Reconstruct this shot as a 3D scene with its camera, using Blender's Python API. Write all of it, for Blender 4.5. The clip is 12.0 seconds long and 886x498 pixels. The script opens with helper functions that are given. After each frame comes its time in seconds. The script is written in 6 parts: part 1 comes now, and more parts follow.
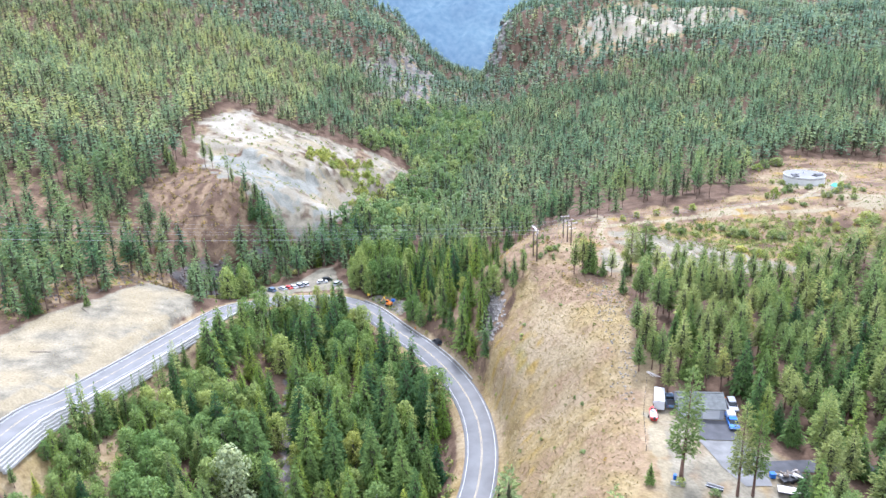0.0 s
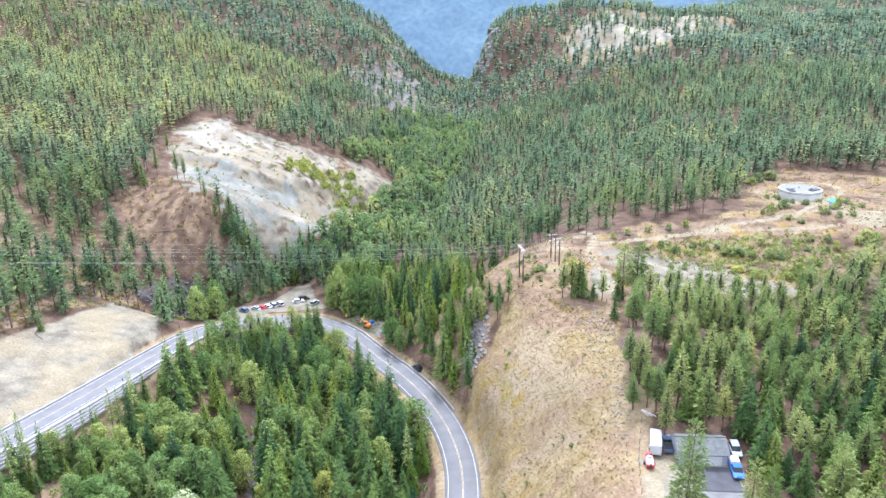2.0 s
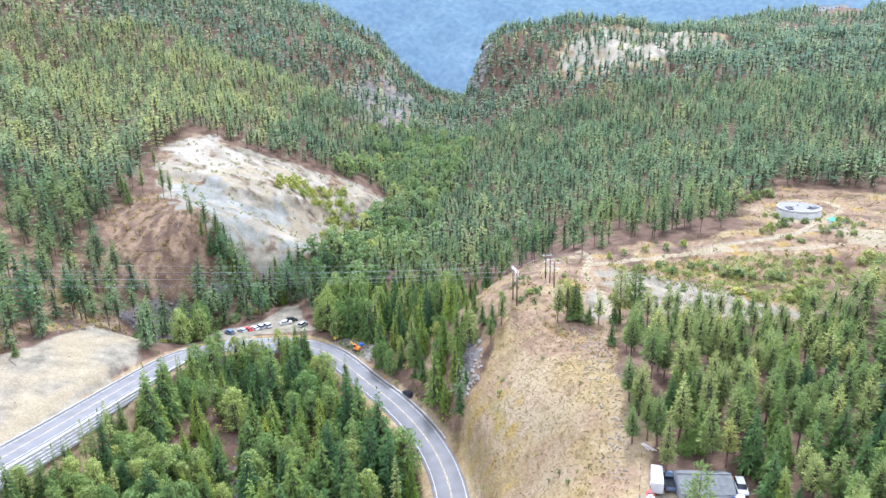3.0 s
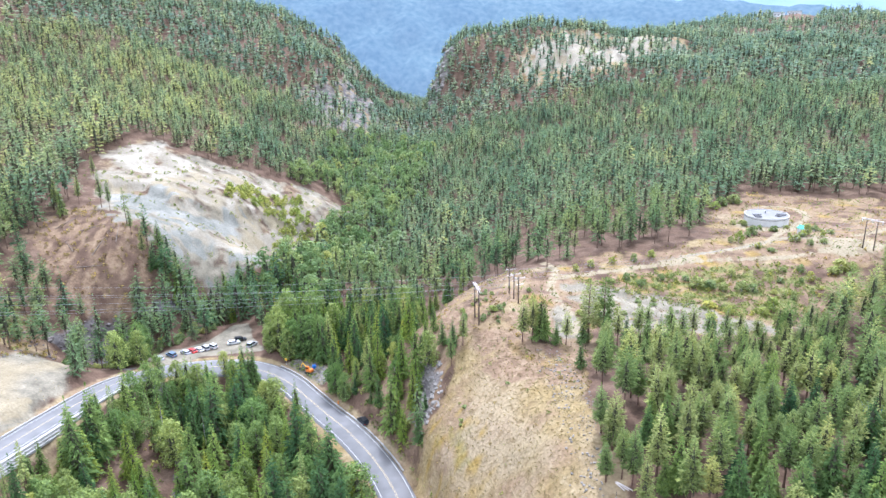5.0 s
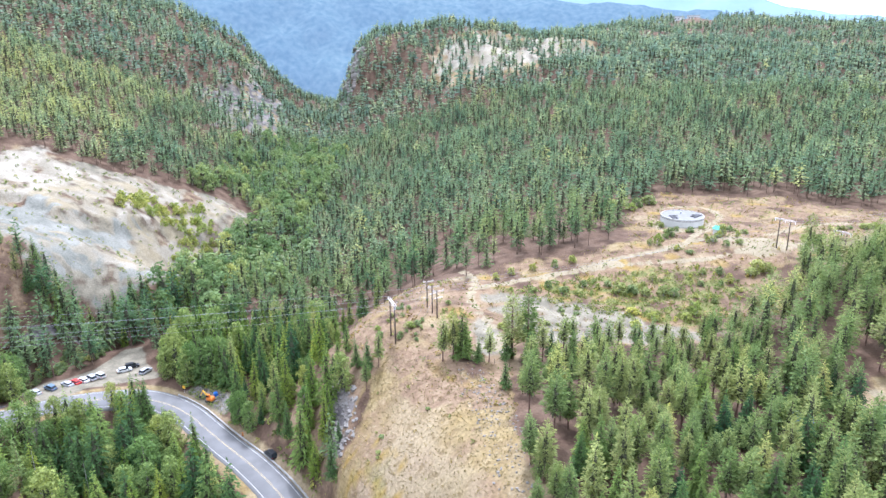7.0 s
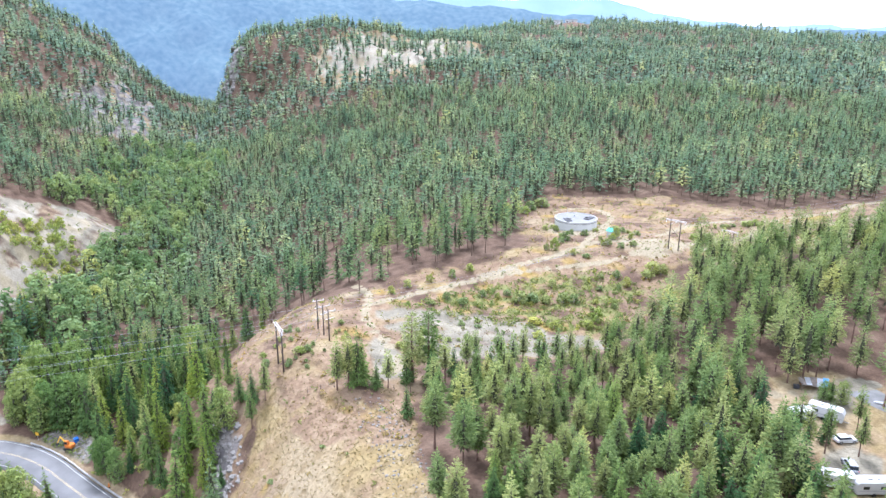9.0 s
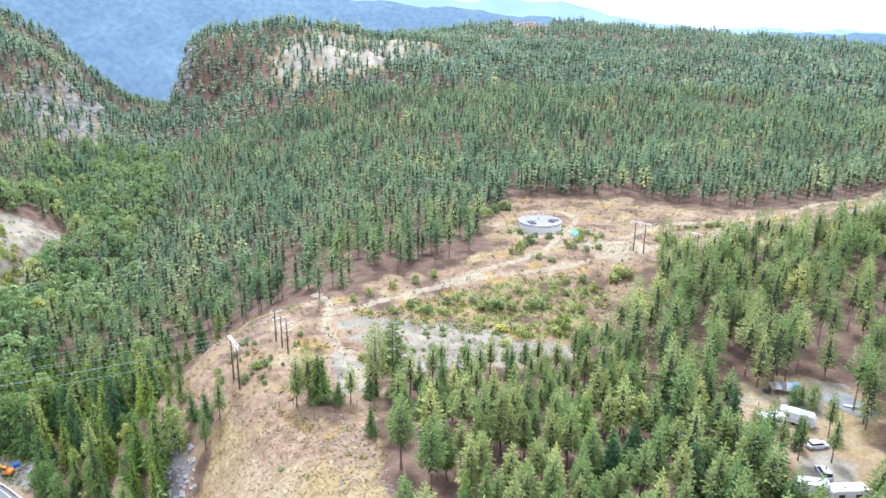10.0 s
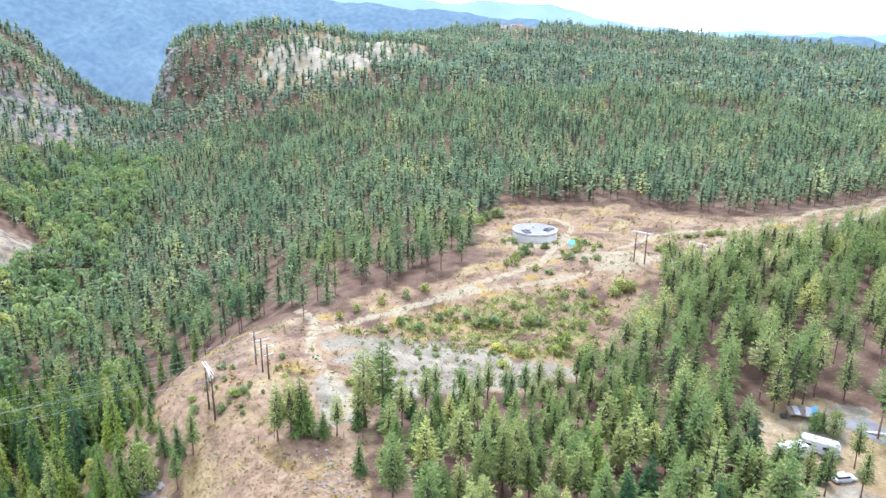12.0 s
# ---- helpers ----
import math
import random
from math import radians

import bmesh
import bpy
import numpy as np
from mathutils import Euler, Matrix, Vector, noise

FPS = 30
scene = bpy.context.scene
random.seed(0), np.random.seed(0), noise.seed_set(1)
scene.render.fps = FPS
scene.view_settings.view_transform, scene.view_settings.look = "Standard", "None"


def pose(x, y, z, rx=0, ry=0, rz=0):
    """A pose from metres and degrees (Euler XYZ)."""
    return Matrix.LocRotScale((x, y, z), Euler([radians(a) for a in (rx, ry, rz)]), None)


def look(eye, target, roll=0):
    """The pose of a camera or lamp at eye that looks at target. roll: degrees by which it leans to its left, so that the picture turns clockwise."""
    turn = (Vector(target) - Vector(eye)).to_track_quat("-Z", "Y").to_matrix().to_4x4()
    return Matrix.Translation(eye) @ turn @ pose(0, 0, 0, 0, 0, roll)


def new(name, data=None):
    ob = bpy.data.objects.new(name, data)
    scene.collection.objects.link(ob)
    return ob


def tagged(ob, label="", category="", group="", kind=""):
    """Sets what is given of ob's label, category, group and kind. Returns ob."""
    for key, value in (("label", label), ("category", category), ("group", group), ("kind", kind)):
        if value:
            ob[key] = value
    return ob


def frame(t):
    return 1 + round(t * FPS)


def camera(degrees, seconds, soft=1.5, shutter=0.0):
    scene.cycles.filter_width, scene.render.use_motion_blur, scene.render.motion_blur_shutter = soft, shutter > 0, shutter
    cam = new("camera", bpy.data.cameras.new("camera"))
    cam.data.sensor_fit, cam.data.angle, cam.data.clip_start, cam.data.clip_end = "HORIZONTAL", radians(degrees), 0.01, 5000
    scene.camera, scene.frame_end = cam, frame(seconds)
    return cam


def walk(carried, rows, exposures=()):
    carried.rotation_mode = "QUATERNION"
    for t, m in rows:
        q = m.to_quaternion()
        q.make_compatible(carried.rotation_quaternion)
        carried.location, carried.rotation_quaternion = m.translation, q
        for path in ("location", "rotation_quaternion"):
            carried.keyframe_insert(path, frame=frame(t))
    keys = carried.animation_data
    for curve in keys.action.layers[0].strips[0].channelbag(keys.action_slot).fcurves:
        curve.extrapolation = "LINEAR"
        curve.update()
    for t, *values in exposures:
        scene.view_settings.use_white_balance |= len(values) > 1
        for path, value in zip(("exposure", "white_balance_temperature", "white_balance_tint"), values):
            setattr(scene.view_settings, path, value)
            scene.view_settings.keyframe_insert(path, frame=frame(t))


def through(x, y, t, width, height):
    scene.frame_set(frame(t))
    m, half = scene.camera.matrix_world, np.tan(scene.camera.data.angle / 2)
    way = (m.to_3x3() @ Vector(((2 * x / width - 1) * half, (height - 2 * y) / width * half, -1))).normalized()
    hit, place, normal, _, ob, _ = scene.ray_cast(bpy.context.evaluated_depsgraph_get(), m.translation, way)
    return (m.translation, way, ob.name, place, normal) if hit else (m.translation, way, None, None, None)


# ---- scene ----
# the drone's way: seconds, x, y, z, yaw, pitch, roll
cam = camera(65.12, 12.0, soft=1.5)
PATH = [
    (0, 0.00, 0.00, 112.00, -0.00, -19.55, 1.88),
    (0.5, 0.61, 3.39, 111.81, -0.23, -19.57, 1.80),
    (1, 1.20, 6.78, 111.64, -0.44, -19.60, 1.70),
    (1.5, 1.80, 10.28, 111.55, -0.66, -19.57, 1.62),
    (2, 2.46, 13.78, 111.55, -0.87, -19.02, 1.53),
    (2.5, 3.06, 17.32, 111.54, -1.09, -18.44, 1.49),
    (3, 3.63, 20.88, 111.40, -1.30, -17.87, 1.43),
    (5, 6.08, 34.91, 110.10, -4.30, -17.60, 1.10),
    (5.5, 6.77, 38.37, 109.78, -5.55, -17.62, 0.98),
    (6, 7.39, 41.84, 109.40, -7.19, -17.63, 0.83),
    (6.5, 8.00, 45.33, 109.01, -9.14, -17.62, 0.68),
    (7, 8.64, 48.83, 108.64, -11.24, -17.62, 0.46),
    (9, 11.56, 61.80, 107.63, -20.35, -17.50, -0.30),
    (9.5, 12.41, 64.89, 107.37, -22.18, -17.45, -0.48),
    (10, 13.28, 67.92, 107.13, -23.62, -17.41, -0.60),
    (10.5, 14.16, 70.92, 106.93, -24.28, -17.35, -0.67),
    (11, 15.08, 73.93, 106.72, -24.42, -17.29, -0.70),
    (11.5, 15.98, 76.81, 106.54, -24.58, -17.24, -0.71),
    (12, 16.89, 79.61, 106.39, -24.71, -17.20, -0.72),
]
walk(cam, [(t, pose(x, y, z, 90 + pitch, roll, yaw)) for t, x, y, z, yaw, pitch, roll in PATH],
     [(0.0, 1.40, 5310, 17), (12.0, 1.40, 5310, 17)])

# ---- daylight: bright thin cloud, with a high veiled sun ahead of the camera ----
world = bpy.data.worlds.new("sky")
scene.world = world
world.use_nodes = True
wn = world.node_tree.nodes
sky = wn.new("ShaderNodeTexSky")
sky.sky_type, sky.sun_disc = "NISHITA", False
SUN_UP, SUN_ROUND = radians(62), radians(12)
sky.sun_elevation, sky.sun_rotation = SUN_UP, SUN_ROUND
sky.air_density, sky.dust_density, sky.ozone_density = 1.0, 1.2, 1.5
veil = wn.new("ShaderNodeMix")  # thin high cloud whitens the whole sky
veil.data_type = "RGBA"
veil.inputs[0].default_value = 0.8
veil.inputs[7].default_value = (6.9, 6.8, 6.5, 1)
world.node_tree.links.new(sky.outputs[0], veil.inputs[6])
world.node_tree.links.new(veil.outputs[2], wn["Background"].inputs[0])
wn["Background"].inputs[1].default_value = 0.19
sun = new("sun", bpy.data.lights.new("sun", "SUN"))
sun.data.energy, sun.data.angle, sun.data.color = 2.3, radians(10), (1.0, 0.96, 0.9)
towards = Vector((math.sin(SUN_ROUND) * math.cos(SUN_UP), math.cos(SUN_ROUND) * math.cos(SUN_UP), math.sin(SUN_UP)))
sun.matrix_world = look(towards * 300, (0, 0, 0))

# ---- materials ----
def shader(name, rough=0.8, metal=0.0):
    m = bpy.data.materials.new(name)
    m.use_nodes = True
    b = m.node_tree.nodes["Principled BSDF"]
    b.inputs["Roughness"].default_value, b.inputs["Metallic"].default_value = rough, metal
    b.inputs["Specular IOR Level"].default_value = 0.3
    return m, m.node_tree.nodes, m.node_tree.links, b


def noise_node(nodes, links, scale, detail=4.0, where="Object"):
    co, n = nodes.new("ShaderNodeTexCoord"), nodes.new("ShaderNodeTexNoise")
    n.inputs["Scale"].default_value, n.inputs["Detail"].default_value = scale, detail
    links.new(co.outputs[where], n.inputs["Vector"])
    return n.outputs["Fac"]


def ramp(nodes, links, fac, *stops):
    r = nodes.new("ShaderNodeValToRGB")
    e = r.color_ramp.elements
    while len(e) < len(stops):
        e.new(0.5)
    for k, (at, c) in zip(e, stops):
        k.position, k.color = at, (*c, 1)
    links.new(fac, r.inputs[0])
    return r.outputs[0]


def mixed(nodes, links, fac, a, b, kind="MIX"):
    n = nodes.new("ShaderNodeMix")
    n.data_type, n.blend_type = "RGBA", kind
    for socket, v in ((0, fac), (6, a), (7, b)):
        if isinstance(v, (int, float)):
            n.inputs[socket].default_value = v
        elif isinstance(v, tuple):
            n.inputs[socket].default_value = (*v, 1)
        else:
            links.new(v, n.inputs[socket])
    return n.outputs[2]


def plain(name, c, rough=0.6, metal=0.0, grain=3.0, swing=0.2, bump=0.0):
    """A painted, cast or sawn surface: one colour, mottled at two scales."""
    m, n, l, b = shader(name, rough, metal)
    lo, hi = tuple(v * (1 - swing) for v in c), tuple(min(1, v * (1 + swing)) for v in c)
    big = ramp(n, l, noise_node(n, l, grain), (0.3, lo), (0.7, hi))
    fine = ramp(n, l, noise_node(n, l, grain * 14), (0.3, (1 - swing * 0.5,) * 3), (0.7, (1, 1, 1)))
    l.new(mixed(n, l, 1.0, big, fine, "MULTIPLY"), b.inputs["Base Color"])
    if bump:
        bp = n.new("ShaderNodeBump")
        bp.inputs["Strength"].default_value, bp.inputs["Distance"].default_value = bump, 0.05
        l.new(noise_node(n, l, grain * 8), bp.inputs["Height"])
        l.new(bp.outputs[0], b.inputs["Normal"])
    return m


def foliage(name, dark, light, through=0.3, per="object", spread=1.0):
    """Needles or leaves: colour differs from tree to tree and from spray to spray."""
    m, n, l, b = shader(name, 0.75)
    b.inputs["Specular IOR Level"].default_value = 0.12
    if per == "object":
        info = n.new("ShaderNodeObjectInfo")
        fac = info.outputs["Random"]
    else:
        at = n.new("ShaderNodeAttribute")
        at.attribute_name = "tint"
        fac = at.outputs["Fac"]
    between = tuple((a + c) / 2 for a, c in zip(dark, light))
    cool = (between[0] * 0.84, between[1] * 0.92, between[2] * 1.0)
    tree = ramp(n, l, fac, (0.0, dark), (0.3, cool), (0.55, between), (0.8, tuple(v * 0.8 for v in light)), (0.92, light), (1.0, (light[0] * 1.15, light[1] * 1.02, light[2] * 0.85)))
    geo = n.new("ShaderNodeNewGeometry")
    spray = ramp(n, l, geo.outputs["Random Per Island"], (0.0, (1 - 0.38 * spread, 1 - 0.34 * spread, 1 - 0.34 * spread)), (0.7, (1.02, 1.02, 1.0)), (1.0, (1 + 0.28 * spread, 1 + 0.22 * spread, 1 + 0.05 * spread)))
    c = mixed(n, l, 1.0, tree, spray, "MULTIPLY")
    l.new(c, b.inputs["Base Color"])
    tr, mx = n.new("ShaderNodeBsdfTranslucent"), n.new("ShaderNodeMixShader")
    l.new(mixed(n, l, 1.0, c, (1.15, 1.2, 0.7), "MULTIPLY"), tr.inputs[0])
    mx.inputs[0].default_value = through
    l.new(b.outputs[0], mx.inputs[1])
    l.new(tr.outputs[0], mx.inputs[2])
    l.new(mx.outputs[0], n["Material Output"].inputs[0])
    return m


def ground_material():
    """Duff under the trees, dry grass, pale dirt, grey gravel and rock, mixed by the cover attributes."""
    m, n, l, b = shader("ground", 0.95)
    b.inputs["Specular IOR Level"].default_value = 0.1
    fine, mid, big = noise_node(n, l, 1.6, 6), noise_node(n, l, 0.22, 5), noise_node(n, l, 0.03, 4)
    duff = ramp(n, l, mid, (0.25, (0.066, 0.042, 0.028)), (0.5, (0.112, 0.073, 0.05)), (0.75, (0.165, 0.115, 0.08)))
    straw = ramp(n, l, mid, (0.25, (0.140, 0.100, 0.047)), (0.5, (0.220, 0.162, 0.070)), (0.8, (0.281, 0.223, 0.118)))
    straw = mixed(n, l, ramp(n, l, big, (0.44, (0, 0, 0)), (0.6, (0.6, 0.6, 0.6))), straw, (0.262, 0.205, 0.135))
    patch = noise_node(n, l, 0.085, 6)
    straw = mixed(n, l, ramp(n, l, patch, (0.5, (0, 0, 0)), (0.62, (0.7, 0.7, 0.7))), straw, (0.211, 0.143, 0.093))
    blot, speckle = noise_node(n, l, 0.05, 5), noise_node(n, l, 0.55, 5)
    straw = mixed(n, l, ramp(n, l, blot, (0.5, (0, 0, 0)), (0.62, (0.5, 0.5, 0.5))), straw, (0.286, 0.233, 0.151))
    straw = mixed(n, l, ramp(n, l, speckle, (0.54, (0, 0, 0)), (0.66, (0.65, 0.65, 0.65))), straw, (0.155, 0.112, 0.055))
    straw = mixed(n, l, ramp(n, l, speckle, (0.3, (0.5, 0.5, 0.5)), (0.42, (0, 0, 0))), straw, (0.328, 0.271, 0.168))
    dirt = ramp(n, l, mid, (0.25, (0.205, 0.170, 0.108)), (0.75, (0.275, 0.234, 0.155)))
    gravel = ramp(n, l, mid, (0.3, (0.130, 0.116, 0.085)), (0.5, (0.185, 0.165, 0.122)), (0.72, (0.265, 0.235, 0.171)))
    ochre = ramp(n, l, speckle, (0.3, (0.175, 0.112, 0.031)), (0.5, (0.235, 0.162, 0.050)), (0.7, (0.275, 0.205, 0.081)))
    rust = ramp(n, l, speckle, (0.3, (0.128, 0.086, 0.054)), (0.5, (0.190, 0.130, 0.081)), (0.7, (0.245, 0.180, 0.115)))
    stone = ramp(n, l, mid, (0.3, (0.078, 0.074, 0.072)), (0.5, (0.136, 0.123, 0.117)), (0.7, (0.234, 0.207, 0.179)))
    green = ramp(n, l, fine, (0.3, (0.086, 0.094, 0.031)), (0.7, (0.195, 0.187, 0.070)))

    def cover(name, base, over, swing=0.6):
        a = n.new("ShaderNodeAttribute")
        a.attribute_name = name
        s = n.new("ShaderNodeMath")
        s.operation = "MULTIPLY_ADD"
        s.inputs[1].default_value = swing
        l.new(mid, s.inputs[0])
        w = n.new("ShaderNodeMath")
        w.operation = "ADD"
        l.new(a.outputs["Fac"], w.inputs[0])
        s.inputs[2].default_value = -0.5 * swing
        l.new(s.outputs[0], w.inputs[1])
        edge = ramp(n, l, w.outputs[0], (0.38, (0, 0, 0)), (0.62, (1, 1, 1)))
        return mixed(n, l, edge, base, over)

    # pale sand with the patchy sunlight on quarry and bald put into its colour
    sunlit_sand = ramp(n, l, patch, (0.3, (0.185, 0.162, 0.12)), (0.5, (0.25, 0.223, 0.17)), (0.7, (0.315, 0.286, 0.227)))
    ash = ramp(n, l, patch, (0.3, (0.115, 0.116, 0.096)), (0.5, (0.175, 0.174, 0.147)), (0.7, (0.255, 0.248, 0.21)))
    c = cover("straw", duff, straw)
    c = cover("rust", c, rust)
    c = cover("ochre", c, ochre)
    c = cover("green", c, green)
    c = cover("stone", c, stone)
    c = cover("gravel", c, gravel)
    c = cover("dirt", c, dirt, 0.25)
    c = cover("sunlit_sand", c, sunlit_sand)
    c = cover("ash", c, ash)
    speck = ramp(n, l, fine, (0.3, (0.76, 0.76, 0.76)), (0.65, (1.08, 1.08, 1.08)))
    l.new(mixed(n, l, 1.0, c, speck, "MULTIPLY"), b.inputs["Base Color"])
    bp = n.new("ShaderNodeBump")
    bp.inputs["Strength"].default_value, bp.inputs["Distance"].default_value = 0.45, 0.4
    l.new(fine, bp.inputs["Height"])
    l.new(bp.outputs[0], b.inputs["Normal"])
    return m


GROUND = ground_material()
ASPHALT = plain("asphalt", (0.15, 0.147, 0.145), 0.85, grain=0.25, swing=0.14, bump=0.2)
DARK_ASPHALT = plain("dark_asphalt", (0.07, 0.07, 0.075), 0.8, grain=0.5, swing=0.25)
WHITE_LINE = plain("white_line", (0.42, 0.42, 0.405), 0.7, grain=1.5, swing=0.2)
YELLOW_LINE = plain("yellow_line", (0.42, 0.34, 0.19), 0.7, grain=1.5, swing=0.25)
CONCRETE = plain("concrete", (0.34, 0.335, 0.315), 0.85, grain=1.2, swing=0.15, bump=0.2)
PAD_CONCRETE = plain("pad_concrete", (0.165, 0.162, 0.155), 0.9, grain=0.5, swing=0.2, bump=0.2)
BARK = plain("bark", (0.13, 0.085, 0.06), 0.95, grain=1.5, swing=0.35, bump=0.5)
RED_BARK = plain("red_bark", (0.15, 0.092, 0.068), 0.95, grain=1.5, swing=0.3, bump=0.5)
GREY_BARK = plain("grey_bark", (0.33, 0.31, 0.29), 0.95, grain=1.5, swing=0.3)
FIR = foliage("fir_needles", (0.032, 0.078, 0.032), (0.18, 0.255, 0.065), 0.15)
PINE = foliage("pine_needles", (0.12, 0.178, 0.048), (0.31, 0.345, 0.125), 0.24)
CEDAR = foliage("cedar_sprays", (0.12, 0.19, 0.03), (0.27, 0.33, 0.06), 0.28)
BROADLEAF = foliage("broad_leaves", (0.115, 0.19, 0.055), (0.29, 0.345, 0.11), 0.25)
SILVERLEAF = foliage("silver_leaves", (0.27, 0.34, 0.22), (0.31, 0.38, 0.25), 0.25)
MID_WOOD = foliage("wood_needles", (0.08, 0.145, 0.075), (0.30, 0.35, 0.15), 0.28, per="tint", spread=0.9)
CAMP_PINE = foliage("camp_needles", (0.12, 0.175, 0.05), (0.30, 0.335, 0.125), 0.22, per="tint", spread=0.7)
LEAF_WOOD = foliage("wood_leaves", (0.115, 0.18, 0.07), (0.32, 0.375, 0.145), 0.25, per="tint", spread=0.8)
# distance haze is mixed into these needle colours, paler and bluer farther off
HAZY_RIDGE_WOOD = foliage("hazy_ridge_needles", (0.102, 0.168, 0.112), (0.325, 0.378, 0.205), 0.28, per="tint", spread=0.8)
HAZY_FAR_WOOD = foliage("hazy_far_needles", (0.125, 0.195, 0.16), (0.335, 0.39, 0.26), 0.28, per="tint", spread=0.6)
# dark crown core: inner twigs and the shade between them in one colour
SHADED_TWIG = plain("shaded_inner_twigs", (0.07, 0.072, 0.042), 0.95, grain=2.0, swing=0.4)
SHRUB = foliage("shrub_leaves", (0.13, 0.17, 0.055), (0.30, 0.32, 0.10), 0.35, per="tint")
TUFT = foliage("dry_grass", (0.20, 0.145, 0.065), (0.34, 0.275, 0.155), 0.3, per="tint")

WOOD_POLE = plain("pole_wood", (0.085, 0.065, 0.055), 0.9, grain=1.0, swing=0.3)
PALE_WOOD = plain("pale_wood", (0.55, 0.50, 0.46), 0.8, grain=1.0, swing=0.15)
STEEL = plain("steel", (0.45, 0.46, 0.48), 0.4, 0.8, grain=2, swing=0.1)
CABLE = plain("cable", (0.30, 0.31, 0.32), 0.5, 0.3, grain=0.5, swing=0.1)
PORCELAIN = plain("porcelain", (0.55, 0.55, 0.56), 0.3, grain=4, swing=0.1)
WHITE_PAINT = plain("white_paint", (0.5, 0.5, 0.495), 0.45, grain=0.8, swing=0.06)
GREY_PAINT = plain("grey_paint", (0.34, 0.35, 0.37), 0.45, grain=0.8, swing=0.1)
BLACK_PAINT = plain("black_paint", (0.015, 0.016, 0.02), 0.3, grain=2, swing=0.2)
RED_PAINT = plain("red_paint", (0.42, 0.035, 0.03), 0.4, grain=2, swing=0.15)
BLUE_PAINT = plain("blue_paint", (0.03, 0.13, 0.42), 0.4, grain=2, swing=0.15)
SLATE_PAINT = plain("slate_paint", (0.10, 0.15, 0.22), 0.35, grain=2, swing=0.15)
ORANGE_PAINT = plain("orange_paint", (0.62, 0.20, 0.03), 0.5, grain=2, swing=0.2)
YELLOW_PAINT = plain("yellow_paint", (0.70, 0.42, 0.03), 0.5, grain=2, swing=0.2)
GREEN_PAINT = plain("green_paint", (0.04, 0.30, 0.20), 0.5, grain=2, swing=0.2)
RUBBER = plain("rubber", (0.02, 0.02, 0.02), 0.9, grain=6, swing=0.3)
GLASS = plain("car_glass", (0.02, 0.025, 0.03), 0.08, grain=1, swing=0.1)
SHINGLE = plain("shingle", (0.13, 0.135, 0.13), 0.9, grain=1.2, swing=0.2, bump=0.3)
TANK_WALL = plain("tank_concrete", (0.46, 0.455, 0.43), 0.85, grain=0.35, swing=0.14)
TANK_TOP = plain("tank_roof", (0.19, 0.187, 0.18), 0.9, grain=0.4, swing=0.15)
DARK_HOLE = plain("dark_steel", (0.05, 0.05, 0.055), 0.7, grain=2, swing=0.3)
LOG = plain("weathered_log", (0.17, 0.14, 0.115), 0.95, grain=2, swing=0.3)
ROCK = plain("rock", (0.15, 0.13, 0.12), 0.95, grain=0.6, swing=0.35, bump=0.6)
PALE_BLOCK = plain("pale_block", (0.36, 0.35, 0.33), 0.9, grain=0.8, swing=0.12, bump=0.3)
PALE_ROCK = plain("pale_rock", (0.20, 0.185, 0.165), 0.95, grain=0.8, swing=0.2, bump=0.5)
TARP = plain("blue_tarp", (0.10, 0.30, 0.55), 0.5, grain=1, swing=0.2)
CEDAR_BOARD = plain("cedar_board", (0.40, 0.20, 0.09), 0.8, grain=2, swing=0.25)
# ---- the lie of the land ----
# breaklines: runs of x, y, height that the ground follows
CREEK = [(110, 1800, -60), (75, 1400, -25), (56, 1150, -8), (44, 900, 4), (15, 700, 9), (-5, 560, 6), (-22, 450, 1), (-48, 350, -3), (-72, 300, -4), (-94, 274, -2), (-100, 258, 1), (-62, 225, -3), (-50, 180, -5), (-42, 130, -6), (-38, 60, -8), (-52, -60, -12), (-56, -260, -18)]
ROAD = [(-30, -260, -12), (-34, -120, -8), (-25, 0, -5), (-14, 60, -3), (-5, 100, -1), (2, 128, 1), (5, 140, 1.6), (6.5, 153, 2.2), (5.8, 166, 2.9), (2.6, 179, 3.8), (-3, 192, 4.6), (-10, 204, 5.1), (-17, 214.5, 5), (-23.5, 224.5, 5), (-29.5, 234, 4.8), (-37, 242.3, 4.6), (-46, 247.6, 4.6), (-57, 248, 5), (-67, 245, 6), (-75, 237.5, 8), (-80.5, 225, 11.3), (-85, 203, 15), (-90.5, 169, 20.6), (-94.5, 147, 24.3), (-97, 128, 28), (-95, 60, 34), (-92, -40, 40), (-96, -200, 46)]
RIM = [(24, 60, 32), (27, 100, 31), (31, 120, 31), (33, 150, 31.5), (34, 180, 32), (26, 206, 33), (24, 222, 32), (34, 250, 30), (52, 275, 27), (75, 330, 22), (92, 420, 20), (105, 520, 22)]
FACE = [(22, 120, 22), (25, 150, 19.5), (16, 170, 18), (13.5, 180, 17), (11, 197, 17), (7, 222, 21), (8, 245, 14), (22, 285, 8), (38, 340, 6), (52, 450, 6), (60, 560, 10)]
BENCH = [(60, 60, 31), (53, 121, 30.5), (43, 118, 30.8), (40, 100, 31), (45, 85, 31), (43, 130, 30.5), (60, 200, 31), (54, 240, 33.5), (80, 205, 31), (105, 150, 29), (143, 167, 30), (155, 130, 29), (220, 120, 30)]
PIT = [(98, 234, 31), (74, 225, 31), (120, 215, 31), (123, 225, 32)]
